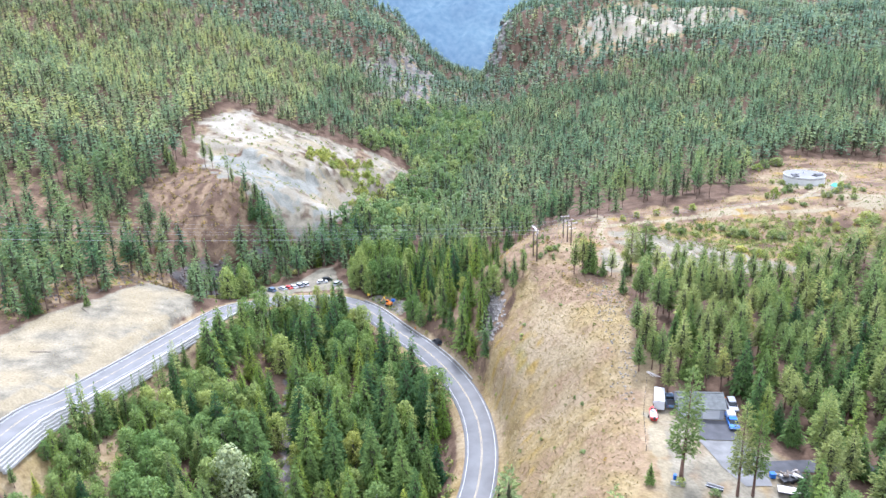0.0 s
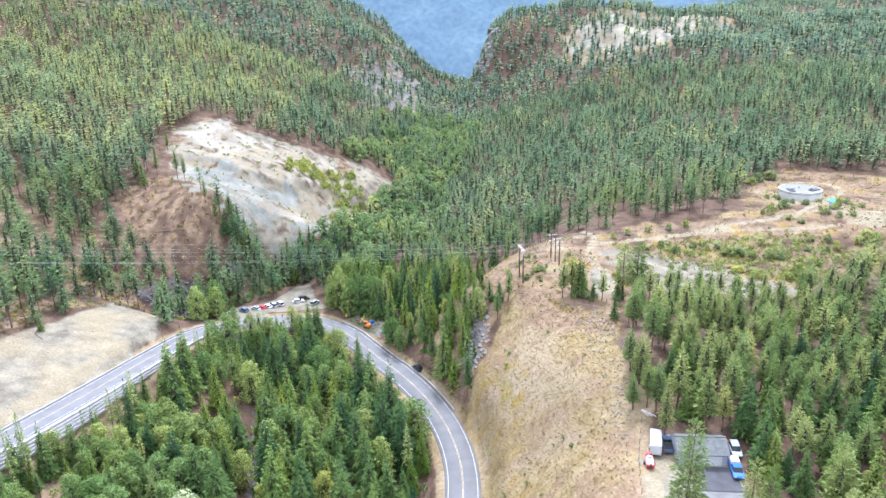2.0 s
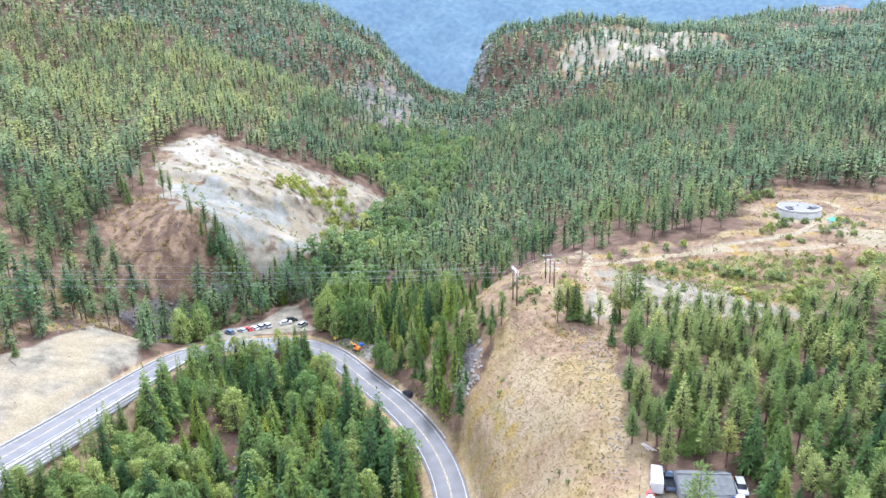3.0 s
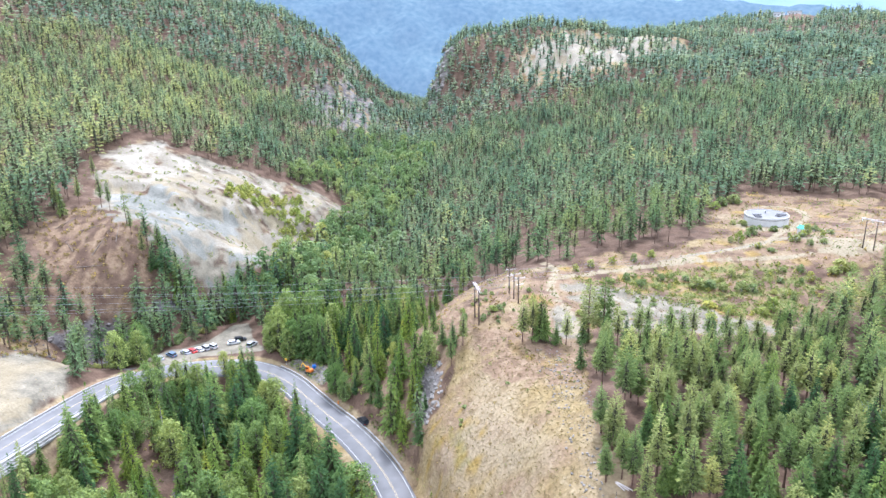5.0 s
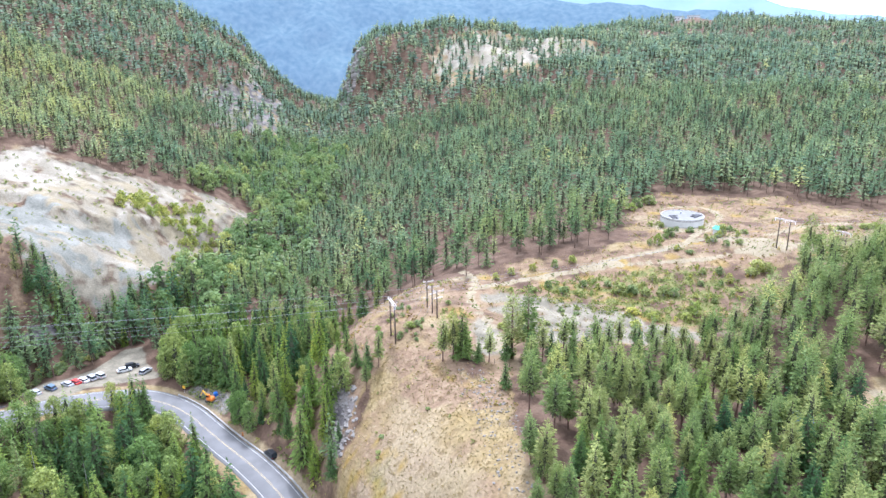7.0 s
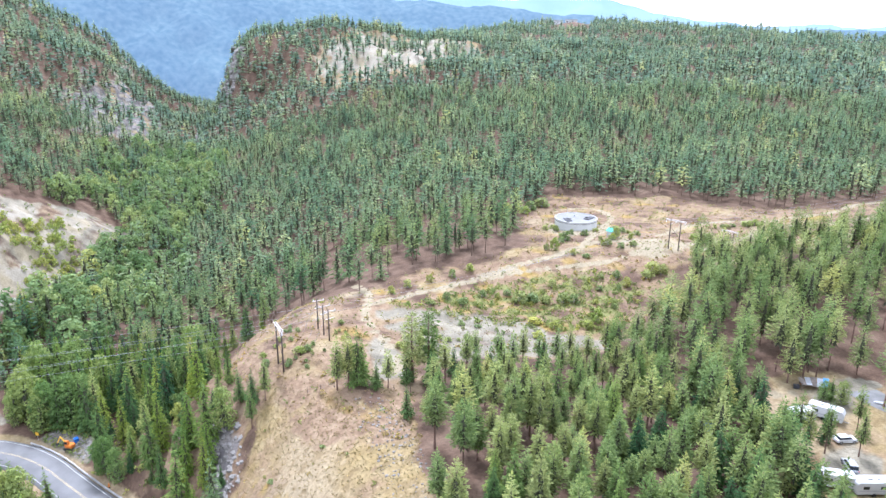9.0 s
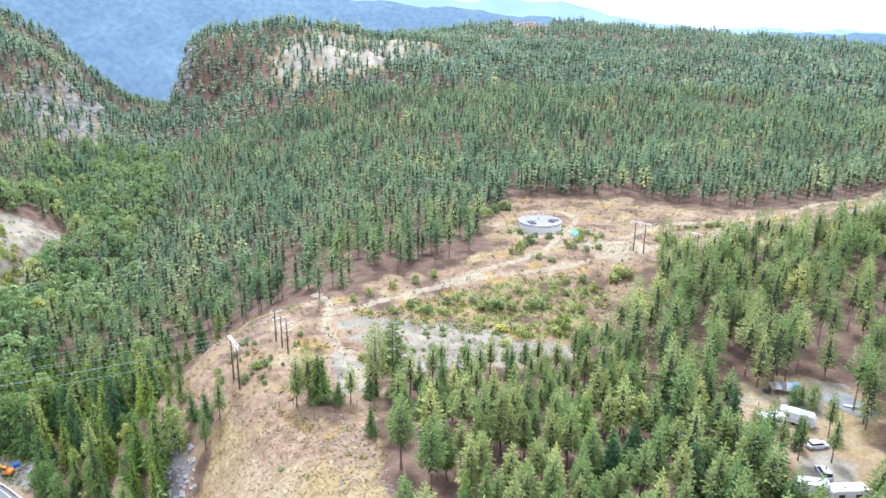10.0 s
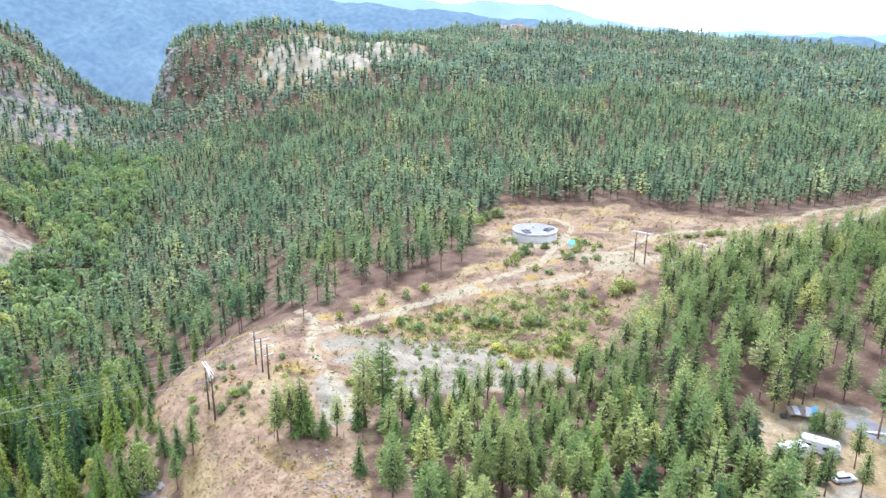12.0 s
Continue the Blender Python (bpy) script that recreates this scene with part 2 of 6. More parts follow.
TERRACE = [(75, 262, 34), (115, 262, 36), (150, 255, 37), (162, 247, 37.5), (217, 276, 36), (272, 280, 37), (152, 289, 34.2), (110, 320, 31), (200, 340, 33), (300, 330, 36), (300, 200, 36), (400, 330, 42)]
KNOLL = [(120, 700, 42), (228, 724, 72), (300, 770, 76), (200, 880, 105), (150, 880, 106), (115, 882, 102), (130, 845, 92), (90, 880, 94), (76, 876, 84), (67, 872, 68), (260, 920, 102), (380, 900, 88), (300, 1050, 84), (84, 812, 60), (74, 830, 66), (56, 868, 30), (60, 825, 34), (62, 910, 40), (76, 930, 84)]
EAST = [(230, 500, 43), (180, 420, 32), (330, 560, 53), (420, 700, 72), (480, 480, 52), (560, 850, 84), (690, 1265, 121), (560, 1150, 108), (420, 1150, 92), (250, 1250, 80), (170, 1150, 60), (900, 900, 92), (1150, 1150, 100), (700, 500, 62), (500, 250, 42), (900, 300, 50), (500, 0, 30)]
WEST = [(-108, 192, 23), (-105, 234, 17), (-125, 165, 28), (-128, 230, 24), (-112, 262, 13), (-150, 257, 36), (-195, 330, 56), (-258, 520, 82), (-230, 620, 104), (-330, 420, 95), (-400, 700, 180), (-160, 560, 78), (-60, 690, 42), (-32, 690, 30), (-20, 820, 40), (-60, 820, 82), (-160, 860, 122), (-250, 950, 165), (-600, 1000, 260), (-250, 100, 46), (-500, 300, 130), (-62, 1000, 92), (2, 1000, 28), (-120, 1000, 126), (-100, 1300, 50), (-400, 1300, 140), (0, 1300, -8), (-700, 1350, 200)]
PYRAMID = [(-132, 423, 58), (-118, 395, 49), (-82, 333, 31), (-90, 306, 37), (-100, 320, 40), (-62, 330, 19), (-46, 345, 8), (-52, 318, 15), (-70, 380, 28), (-40, 440, 14), (-30, 480, 8), (-95, 430, 44), (-70, 480, 32), (-115, 300, 36), (-95, 285, 22), (-75, 290, 6), (-150, 330, 46), (-160, 400, 56)]
LOT = [(-80, 262, 4), (-70, 266, 4), (-58, 272, 4), (-50, 282, 4), (-44, 268, 4), (-60, 288, 3)]
WOOD = [(-20, 170, 1), (-25, 200, 1), (-45, 215, 0), (-66, 190, 5), (-72, 150, 10), (-65, 110, 10), (-12, 120, -2), (-55, 238, 1.5)]


def along(line, step):
    """Points every step metres or so along a run."""
    out = []
    for a, b in zip(line, line[1:]):
        n = max(1, int(math.dist(a, b) / step))
        out += [[a[k] + (b[k] - a[k]) * i / n for k in range(3)] for i in range(n)]
    return out + [list(line[-1])]


KNOTS = np.array(along(CREEK, 30) + along(ROAD, 9) + along(RIM, 20) + along(FACE, 20) + BENCH + PIT + TERRACE + KNOLL + EAST + WEST + PYRAMID + LOT + WOOD, float)


def kernel(d2):
    return np.sqrt(d2 + 60.0)


def solve_land():
    n = len(KNOTS)
    d2 = ((KNOTS[:, None, :2] - KNOTS[None, :, :2]) ** 2).sum(-1)
    a = np.zeros((n + 3, n + 3))
    a[:n, :n] = kernel(d2) - np.eye(n) * 0.8
    a[:n, n] = a[n, :n] = 1
    a[:n, n + 1:] = KNOTS[:, :2] / 100
    a[n + 1:, :n] = KNOTS[:, :2].T / 100
    return np.linalg.solve(a, np.append(KNOTS[:, 2], (0, 0, 0)))


WEIGHTS = solve_land()


def spline(line, step):
    """A smooth curve through a run, as an array of points about step metres apart."""
    p = np.array(line, float)
    p = np.vstack([2 * p[0] - p[1], p, 2 * p[-1] - p[-2]])
    out = []
    for i in range(1, len(p) - 2):
        n = max(1, int(np.linalg.norm(p[i + 1, :2] - p[i, :2]) / step))
        for k in range(n):
            u = k / n
            out.append(0.5 * (2 * p[i] + (p[i + 1] - p[i - 1]) * u + (2 * p[i - 1] - 5 * p[i] + 4 * p[i + 1] - p[i + 2]) * u * u + (3 * p[i] - p[i - 1] - 3 * p[i + 1] + p[i + 2]) * u ** 3))
    return np.array(out + [p[-2]])


ROAD_LINE = spline(ROAD, 2.0)


def nearest(line, x, y):
    """Distance in plan to a curve and the curve's height at the nearest place."""
    best, high = np.full(x.shape, 1e9), np.zeros(x.shape)
    for q in line:
        d = (x - q[0]) ** 2 + (y - q[1]) ** 2
        m = d < best
        best[m], high[m] = d[m], q[2]
    return np.sqrt(best), high


def smooth(a, b, v):
    u = np.clip((v - a) / (b - a), 0, 1)
    return u * u * (3 - 2 * u)


def wave(x, y, size, seed):
    """A cheap rolling noise of about that wavelength, -1 to 1."""
    r = np.random.RandomState(seed)
    v = np.zeros(np.shape(x))
    for k in range(7):
        a, p, f = r.uniform(0, 6.28), r.uniform(0, 6.28), r.uniform(0.6, 1.7)
        v = v + np.sin((x * np.cos(a) + y * np.sin(a)) * 6.283 * f / size + p + 1.3 * np.sin((y * np.cos(a) - x * np.sin(a)) * 4.1 / size + k))
    return v / 4


# outlines in plan
SLOPE = [(12, 90), (11, 134), (9, 170), (11, 186), (14, 190), (18, 197), (24, 208), (31, 197), (49, 181), (46, 165), (42, 147), (38, 125), (33, 104), (27, 90)]
FIELD = [(-104, 125), (-132, 160), (-124, 193), (-116, 218), (-111, 244), (-98, 238), (-89, 222), (-92, 192), (-97, 159), (-101, 129)]
QUARRY = [(-132, 424), (-142, 373), (-122, 328), (-96, 303), (-84, 306), (-54, 316), (-44, 331), (-34, 417), (-14, 447), (-36, 467), (-69, 440), (-99, 421)]
BURN = [(-122, 328), (-135, 304), (-122, 280), (-97, 276), (-86, 292), (-94, 303)]
PIT_GRAVEL = [(57, 222), (58, 237), (67, 236.5), (79, 234), (89, 228), (97, 220), (100, 211), (117, 200), (94, 199), (76, 200), (64.5, 204), (59, 210)]
CLEARING = [(8, 226), (22, 262), (40, 262), (56, 250), (74, 262), (96, 262), (119, 268), (128, 290), (138, 312), (170, 345), (218, 321), (227, 296), (265, 272), (420, 290), (420, 262), (287, 246), (218, 231), (179, 231), (156, 231), (140, 208), (113, 200), (90, 196), (73, 204), (55, 192), (46, 165), (25, 197)]
YARD = [(29, 80), (31, 100), (38, 129), (46, 130), (57, 126), (59, 114), (63, 106), (61, 97), (52, 92), (46, 80)]
RV_PARK = [(110, 130), (114, 144), (126, 160), (138, 168), (148, 166), (152, 158), (140, 148), (128, 130)]
LOT_OUTLINE = [(-84, 256), (-76, 264), (-64, 269), (-58, 284), (-52, 286), (-48, 272), (-41, 260), (-47, 257.5), (-60, 255.5), (-72, 247)]
SAND = [(-138, 385), (-135, 413), (-121, 425), (-101, 407), (-101, 379), (-122, 367)]
TAILINGS = [(-117, 335), (-100, 349), (-71, 372), (-69, 363), (-75, 326), (-44, 332), (-48, 318), (-72, 319), (-89, 305), (-104, 308)]
RUBBLE = [(-31, 247), (-27, 248.5), (-19.5, 239), (-16, 232), (-18.5, 230.5), (-25.5, 240)]
VERGE = [(-92, 110), (-86, 160), (-78, 204), (-73, 226), (-64, 226), (-70, 195), (-76, 160), (-78, 110)]
FAR_YARD = [(585, 1085), (615, 1160), (640, 1285), (735, 1275), (735, 1215), (690, 1160), (640, 1075)]
CRAG = [(-113, 258), (-109, 273), (-97, 280), (-88, 276), (-95, 266), (-104, 257)]
CRAG_FAR = [(-15, 640), (-70, 640), (-80, 720), (-20, 860), (0, 850), (-5, 720)]
BALD = [(150, 725), (138, 760), (160, 850), (230, 890), (335, 870), (340, 790), (250, 740), (222, 712)]
PLATFORM = [(148.9, 165.7), (152.6, 165.8), (157, 162.1), (156.1, 159.6), (150.1, 159.8), (145.6, 161.5)]
HAUL_TRACK = [(50.7, 199.3), (55.2, 207.5), (54.1, 213), (52.7, 221.5), (52.6, 230.3), (54, 237), (57.1, 240.5), (66.3, 243.3), (80.2, 246.4), (91.8, 249.5), (104.6, 249.7), (117, 248.2), (127.7, 246.2), (137, 244.9), (148.5, 246.3), (160.5, 247.5), (169.9, 244.9), (178, 240.5), (184, 232)]
SPUR_TRACK = [(55, 240), (57.6, 247), (57.5, 253), (57, 262)]
TANK_TRACK = [(137.5, 261.8), (147, 270), (156, 279.5), (163, 286), (172.5, 296), (176.7, 312), (171, 321), (160, 320)]
UPPER_TRACK = [(92, 250.4), (106.5, 253.5), (117, 255), (126, 257), (137.5, 261.8), (147, 262.8), (157, 258), (163, 250.5)]
LINE_TRACK = [(170, 262), (196.5, 272), (217.5, 268), (237.5, 267), (259, 267), (294, 273), (335, 278), (420, 300)]
TERRACE_TRACK = [(163, 249), (185, 248), (194.6, 247.8), (212.8, 255), (229.5, 257), (243, 254), (255, 253.4), (285, 256.7), (320, 268)]
EDGE_TRACK = [(194.6, 247.8), (208.7, 243.7), (222.7, 241.5), (237, 239.3), (252.5, 237.6)]
FIELD_TRACK = [(-104.5, 138), (-100.7, 154), (-97.5, 177.4), (-94.3, 206)]
YARD_TRACK = [(38, 80), (37, 100), (40, 118), (46, 124)]
CAMP_TRACK = [(131, 166.4), (142, 163.4), (149, 165)]
TRACKS = (HAUL_TRACK, SPUR_TRACK, TANK_TRACK, UPPER_TRACK, LINE_TRACK, TERRACE_TRACK, EDGE_TRACK, FIELD_TRACK, YARD_TRACK, CAMP_TRACK)


def inside(outline, x, y):
    """Signed distance in plan to an outline, above zero inside."""
    p = np.array(outline, float)
    q = np.roll(p, -1, 0)
    best, odd = np.full(x.shape, 1e9), np.zeros(x.shape, bool)
    for (ax, ay), (bx, by) in zip(p, q):
        u = np.clip(((x - ax) * (bx - ax) + (y - ay) * (by - ay)) / ((bx - ax) ** 2 + (by - ay) ** 2), 0, 1)
        best = np.minimum(best, np.hypot(x - ax - u * (bx - ax), y - ay - u * (by - ay)))
        odd ^= ((ay > y) != (by > y)) & (x < (bx - ax) * (y - ay) / (by - ay + 1e-12) + ax)
    return np.where(odd, best, -best)


def land(x, y):
    """Height of the ground."""
    x, y = np.atleast_1d(np.asarray(x, float)), np.atleast_1d(np.asarray(y, float))
    z = np.zeros(x.shape)
    for s in range(0, x.size, 20000):
        e = slice(s, s + 20000)
        d2 = (x[e, None] - KNOTS[None, :, 0]) ** 2 + (y[e, None] - KNOTS[None, :, 1]) ** 2
        z[e] = kernel(d2) @ WEIGHTS[:-3] + WEIGHTS[-3] + WEIGHTS[-2] * x[e] / 100 + WEIGHTS[-1] * y[e] / 100
    out = smooth(1350, 1950, np.hypot(x, y - 200))
    z = z * (1 - out) - out * 120
    far = smooth(250, 900, np.hypot(x, y))
    z += wave(x, y, 14, 3) * 0.25 * (1 - far) + wave(x, y, 45, 4) * (0.5 + 2.5 * far) * smooth(0, 400, y) + wave(x, y, 140, 5) * 7 * far
    dig = smooth(-4, 10, inside(QUARRY, x, y)) if np.ndim(x) else 0
    bank = np.interp(x, [-125, -110, -92, -75, -55, -30], [352, 360, 352, 366, 392, 420])
    cut = smooth(-1.5, 1.5, y - bank + wave(x, y, 16, 27) * 2.5)
    z += dig * (3.4 * (cut - 0.5) * np.exp(-((y - bank) / 22) ** 2) + 0.35 * np.abs(wave(x * 1.6, y * 0.5, 9, 28)) + 0.3 * wave(x, y, 7, 29))
    d, h = nearest(ROAD_LINE, x, y)
    fill = 3.4 * smooth(226, 165, y) * (x > np.interp(y, [60, 128, 147, 169, 203, 225, 237], [-95, -97, -94.5, -90.5, -85, -80.5, -75])) * (x < -55)
    z = z - fill * smooth(4.6, 6.2, d) * (1 - smooth(8, 26, d))
    h = h - fill * smooth(5.0, 6.4, d) * (1 - smooth(6.4, 10, d))
    return h + (z - h) * smooth(4.8, 10, d) - 0.06 - 0.4 * (1 - smooth(4.0, 6.6, d))


# ---- cover of the ground ----
def by_track(x, y):
    d = np.full(x.shape, 1e9)
    for t in TRACKS:
        d = np.minimum(d, nearest(spline([(*p, 0) for p in t], 3.0), x, y)[0])
    return d


def soft(d, width):
    return np.clip(0.5 + d / width, 0, 1)


def axis(lo, fine_lo, fine_hi, hi, step, grow):
    a = [fine_lo + i * step for i in range(int((fine_hi - fine_lo) / step) + 1)]
    s, v = step, a[-1]
    while v < hi:
        s *= grow
        v += s
        a.append(v)
    s, v, low = step, a[0], []
    while v > lo:
        s *= grow
        v -= s
        low.append(v)
    return np.array(low[::-1] + a)


def sheet(name, co, faces, material, smooth_faces=True):
    me = bpy.data.meshes.new(name)
    co, faces = np.asarray(co, np.float32), np.asarray(faces, np.int32)
    me.vertices.add(len(co))
    me.vertices.foreach_set("co", co.ravel())
    k = faces.shape[1]
    me.loops.add(faces.size)
    me.loops.foreach_set("vertex_index", faces.ravel())
    me.polygons.add(len(faces))
    me.polygons.foreach_set("loop_start", np.arange(0, faces.size, k, dtype=np.int32))
    me.polygons.foreach_set("use_smooth", np.full(len(faces), smooth_faces))
    me.update(calc_edges=True)
    me.materials.append(material)
    return me


def put_attribute(me, name, values):
    a = me.attributes.new(name, "FLOAT", "POINT")
    a.data.foreach_set("value", np.asarray(values, np.float32))


xs, ys = axis(-4500, -150, 235, 4500, 1.6, 1.06), axis(-1500, 84, 440, 4500, 1.7, 1.05)
gx, gy = (a.ravel() for a in np.meshgrid(xs, ys))
gz = land(gx, gy)
nx, ny = len(xs), len(ys)
cell = (np.arange(ny - 1)[:, None] * nx + np.arange(nx - 1)[None, :]).ravel()
me = sheet("ground", np.stack([gx, gy, gz], 1), np.stack([cell, cell + 1, cell + nx + 1, cell + nx], 1), GROUND)
n1, n2 = wave(gx, gy, 9, 11), wave(gx, gy, 30, 12)
wob = n1 * 1.2 + n2 * 1.5
straw = np.maximum.reduce([soft(inside(SLOPE, gx, gy) + wob, 5), soft(inside(CLEARING, gx, gy) + wob, 6) * (0.5 + 0.3 * n2), soft(inside(FIELD, gx, gy) + wob, 6) * 0.4,
                           soft(inside(QUARRY, gx, gy) + wob, 8) * 0.45, soft(inside(YARD, gx, gy) + wob, 6) * 0.6, soft(inside([(25, 80), (40, 80), (41, 100), (42, 128), (48, 142), (42, 152), (34, 128)], gx, gy) + 0.5 * wob, 4) * 0.85, soft(inside(RV_PARK, gx, gy) + 6 + wob, 6) * 0.7, soft(inside(BALD, gx, gy) + wob * 4, 30), soft(inside(CRAG_FAR, gx, gy) + wob * 6, 40) * 0.85, soft(inside(VERGE, gx, gy) + wob, 5) * 0.7, soft(inside([(-104, 245), (-118, 222), (-135, 165), (-180, 190), (-160, 260), (-118, 268)], gx, gy) + wob * 2, 10) * 0.6, soft(inside([(4, 205), (14, 190), (26, 205), (22, 235), (10, 232)], gx, gy) + wob * 2, 6) * 0.62,
                           soft(6.6 - nearest(ROAD_LINE, gx, gy)[0], 3)])
put_attribute(me, "straw", straw)
n3, n4 = wave(gx, gy, 16, 15), wave(gx, gy, 5, 16)
put_attribute(me, "rust", np.clip(soft(inside([(-14, 226), (2, 196), (10, 180), (16, 192), (24, 210), (20, 240), (2, 246)], gx, gy) + wob, 8) * (0.75 + 0.35 * n4) + soft(inside(BURN, gx, gy) + 5 + wob * 2, 10) * (0.5 + 0.35 * n1) + soft(inside([(-104, 245), (-118, 222), (-135, 165), (-190, 190), (-190, 300), (-118, 275)], gx, gy) + wob * 3, 16) * (0.55 + 0.4 * n3) + np.maximum(soft(inside(CLEARING, gx, gy) + wob, 8) * (0.5 + 0.4 * n3), soft(inside([(24, 196), (40, 190), (44, 178), (34, 176), (26, 184)], gx, gy) + wob, 6) * 0.75) + soft(inside(SLOPE, gx, gy), 6) * (0.1 + 0.3 * n4) * smooth(20, 30, gx), 0, 1))
put_attribute(me, "ochre", np.clip(np.maximum.reduce([soft(inside([(7, 190), (18, 194), (27, 174), (26, 152), (20, 120), (14, 100), (9, 150)], gx, gy) + wob * 2.5, 16) * (0.42 + 0.3 * n4), soft(inside([(62, 241), (88, 244), (106, 236), (108, 224), (96, 222), (88, 233), (74, 236)], gx, gy) + wob, 5) * (0.6 + 0.35 * n1), soft(inside(CLEARING, gx, gy), 8) * (0.1 + 0.55 * wave(gx, gy, 24, 18))]), 0, 1))
put_attribute(me, "green", np.clip(soft(inside([(62, 238), (95, 246), (130, 242), (140, 225), (118, 206), (98, 212), (92, 222), (76, 236)], gx, gy) + wob, 8) * (0.45 + 0.5 * n1) + soft(inside([(11, 120), (10, 180), (18, 194), (24, 175), (20, 140)], gx, gy) + wob * 2, 8) * (0.2 + 0.3 * n2), 0, 1))
put_attribute(me, "stone", np.maximum(soft(inside([(8, 196), (11, 187), (15, 192), (15, 203), (10, 210)], gx, gy) + wob * 1.3, 4) * 0.8, np.maximum(soft(inside(CRAG, gx, gy) + wob, 6), np.maximum(soft(inside(CRAG_FAR, gx, gy) + wob * 8, 40) * (0.7 + 0.3 * n2), soft(2.5 - nearest(spline(CREEK, 5.0), gx, gy)[0], 3) * 0.9))))
put_attribute(me, "gravel", np.maximum.reduce([soft(inside(QUARRY, gx, gy) + wob * 2, 12) * (0.62 + 0.3 * n2), soft(inside(RUBBLE, gx, gy) + 1, 3),soft(inside(TAILINGS, gx, gy) + wob * 2, 8), soft(inside(PIT_GRAVEL, gx, gy) + wob, 5) * (0.72 + 0.25 * n1), soft(inside(FIELD, gx, gy) + wob * 0.5, 5) * 0.9, soft(inside(LOT_OUTLINE, gx, gy), 3), soft(inside(PLATFORM, gx, gy) + 0.4 * n1, 1.5), soft(inside([(51, 221), (47.4, 209), (46.6, 199), (43, 195.5), (55, 197.3), (57.6, 208)], gx, gy) + 0.5 * wob, 4) * 0.85,
                                               soft(inside(RV_PARK, gx, gy) + wob - 4, 5) * (0.45 + 0.4 * n2), soft(inside(YARD, gx, gy) + wob - 1, 6) * (0.62 + 0.3 * n1)]))
put_attribute(me, "sunlit_sand", np.maximum.reduce([soft(inside(SAND, gx, gy) + wob * 3, 20) * (0.8 + 0.25 * n2), soft(inside(QUARRY, gx, gy) - 5 + wob * 2, 12) * (0.42 + 0.35 * n3), soft(inside(BALD, gx, gy) - 4 + wob * 4, 24) * (0.62 + 0.35 * n2), soft(inside([(-95, 890), (-62, 985), (-22, 990), (-14, 850), (-48, 790)], gx, gy) + wob * 4, 30) * (0.45 + 0.4 * n2)]))
put_attribute(me, "ash", np.maximum(soft(inside(TAILINGS, gx, gy) + wob * 3, 12) * (0.62 + 0.4 * n1), soft(inside([(-120, 346), (-103, 364), (-92, 345), (-72, 372), (-68, 362), (-76, 346), (-94, 330), (-112, 336)], gx, gy) + wob * 1.5, 6) * 0.85))
put_attribute(me, "dirt", np.maximum.reduce([soft(inside(QUARRY, gx, gy) - 10 + wob * 3, 16) * (0.5 + 0.4 * n2), soft(inside(FIELD, gx, gy) + wob * 0.5, 5) * (0.5 + 0.25 * n2), soft(1.6 + 0.35 * n1 - by_track(gx, gy), 1.6), soft(15 + wob * 2 - np.hypot(gx - 152, gy - 285), 8) * 0.75, soft(11 + wob * 2 - np.hypot(gx - 158, gy - 250), 9) * 0.7, soft(inside(BALD, gx, gy) - 8 + wob * 5, 30) * 0.7, soft(inside(CRAG_FAR, gx, gy) + wob * 6, 30) * (0.2 + 0.45 * n2)]))
tagged(new("ground", me), "dry brown hillsides, grassy slope, gravel and forest floor", "ground", kind="structure")


# ---- the far ranges, a backdrop ----
def backdrop(name, label, far, profile, rows, near_c, far_c, haze_glow, seed):
    """A range seen far off: heights follow a skyline given as bearing and rise in degrees."""
    m, n, l, b = shader(name, 1.0)
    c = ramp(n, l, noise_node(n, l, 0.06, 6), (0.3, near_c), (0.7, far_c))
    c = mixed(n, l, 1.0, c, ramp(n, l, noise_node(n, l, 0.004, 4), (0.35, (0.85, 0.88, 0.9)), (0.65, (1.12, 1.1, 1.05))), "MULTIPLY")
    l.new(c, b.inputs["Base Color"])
    # haze of distance painted in: blue emission over a bluish base colour
    b.inputs["Emission Color"].default_value = (*haze_glow, 1)
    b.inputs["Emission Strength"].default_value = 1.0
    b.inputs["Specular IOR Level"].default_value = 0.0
    az = np.radians(np.linspace(-48, 78, 420))
    rise = np.interp(np.degrees(az), [a for a, e in profile], [e for a, e in profile])
    co = []
    for k in range(rows):
        u = k / (rows - 1)
        r = far * (0.72 + 0.28 * u)
        top = 108 + far * np.tan(np.radians(rise))
        x, y = r * np.sin(az), r * np.cos(az)
        fray = wave(x, y, far * 0.1, seed) * far * 0.012 + wave(x, y, far * 0.03, seed + 1) * far * 0.004
        co.append(np.stack([x, y, -260 + (top + 260) * u ** 0.8 + fray * (1 if k else 0) * (1.3 - 1.0 * u)], 1))
    i = (np.arange(rows - 1)[:, None] * 420 + np.arange(419)[None, :]).ravel()
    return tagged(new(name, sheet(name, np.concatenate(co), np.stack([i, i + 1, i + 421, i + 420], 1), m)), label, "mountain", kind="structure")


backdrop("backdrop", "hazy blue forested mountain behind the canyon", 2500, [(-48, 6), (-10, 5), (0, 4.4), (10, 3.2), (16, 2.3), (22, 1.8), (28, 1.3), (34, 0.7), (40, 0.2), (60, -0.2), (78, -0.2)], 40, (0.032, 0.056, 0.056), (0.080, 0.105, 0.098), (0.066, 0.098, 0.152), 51)
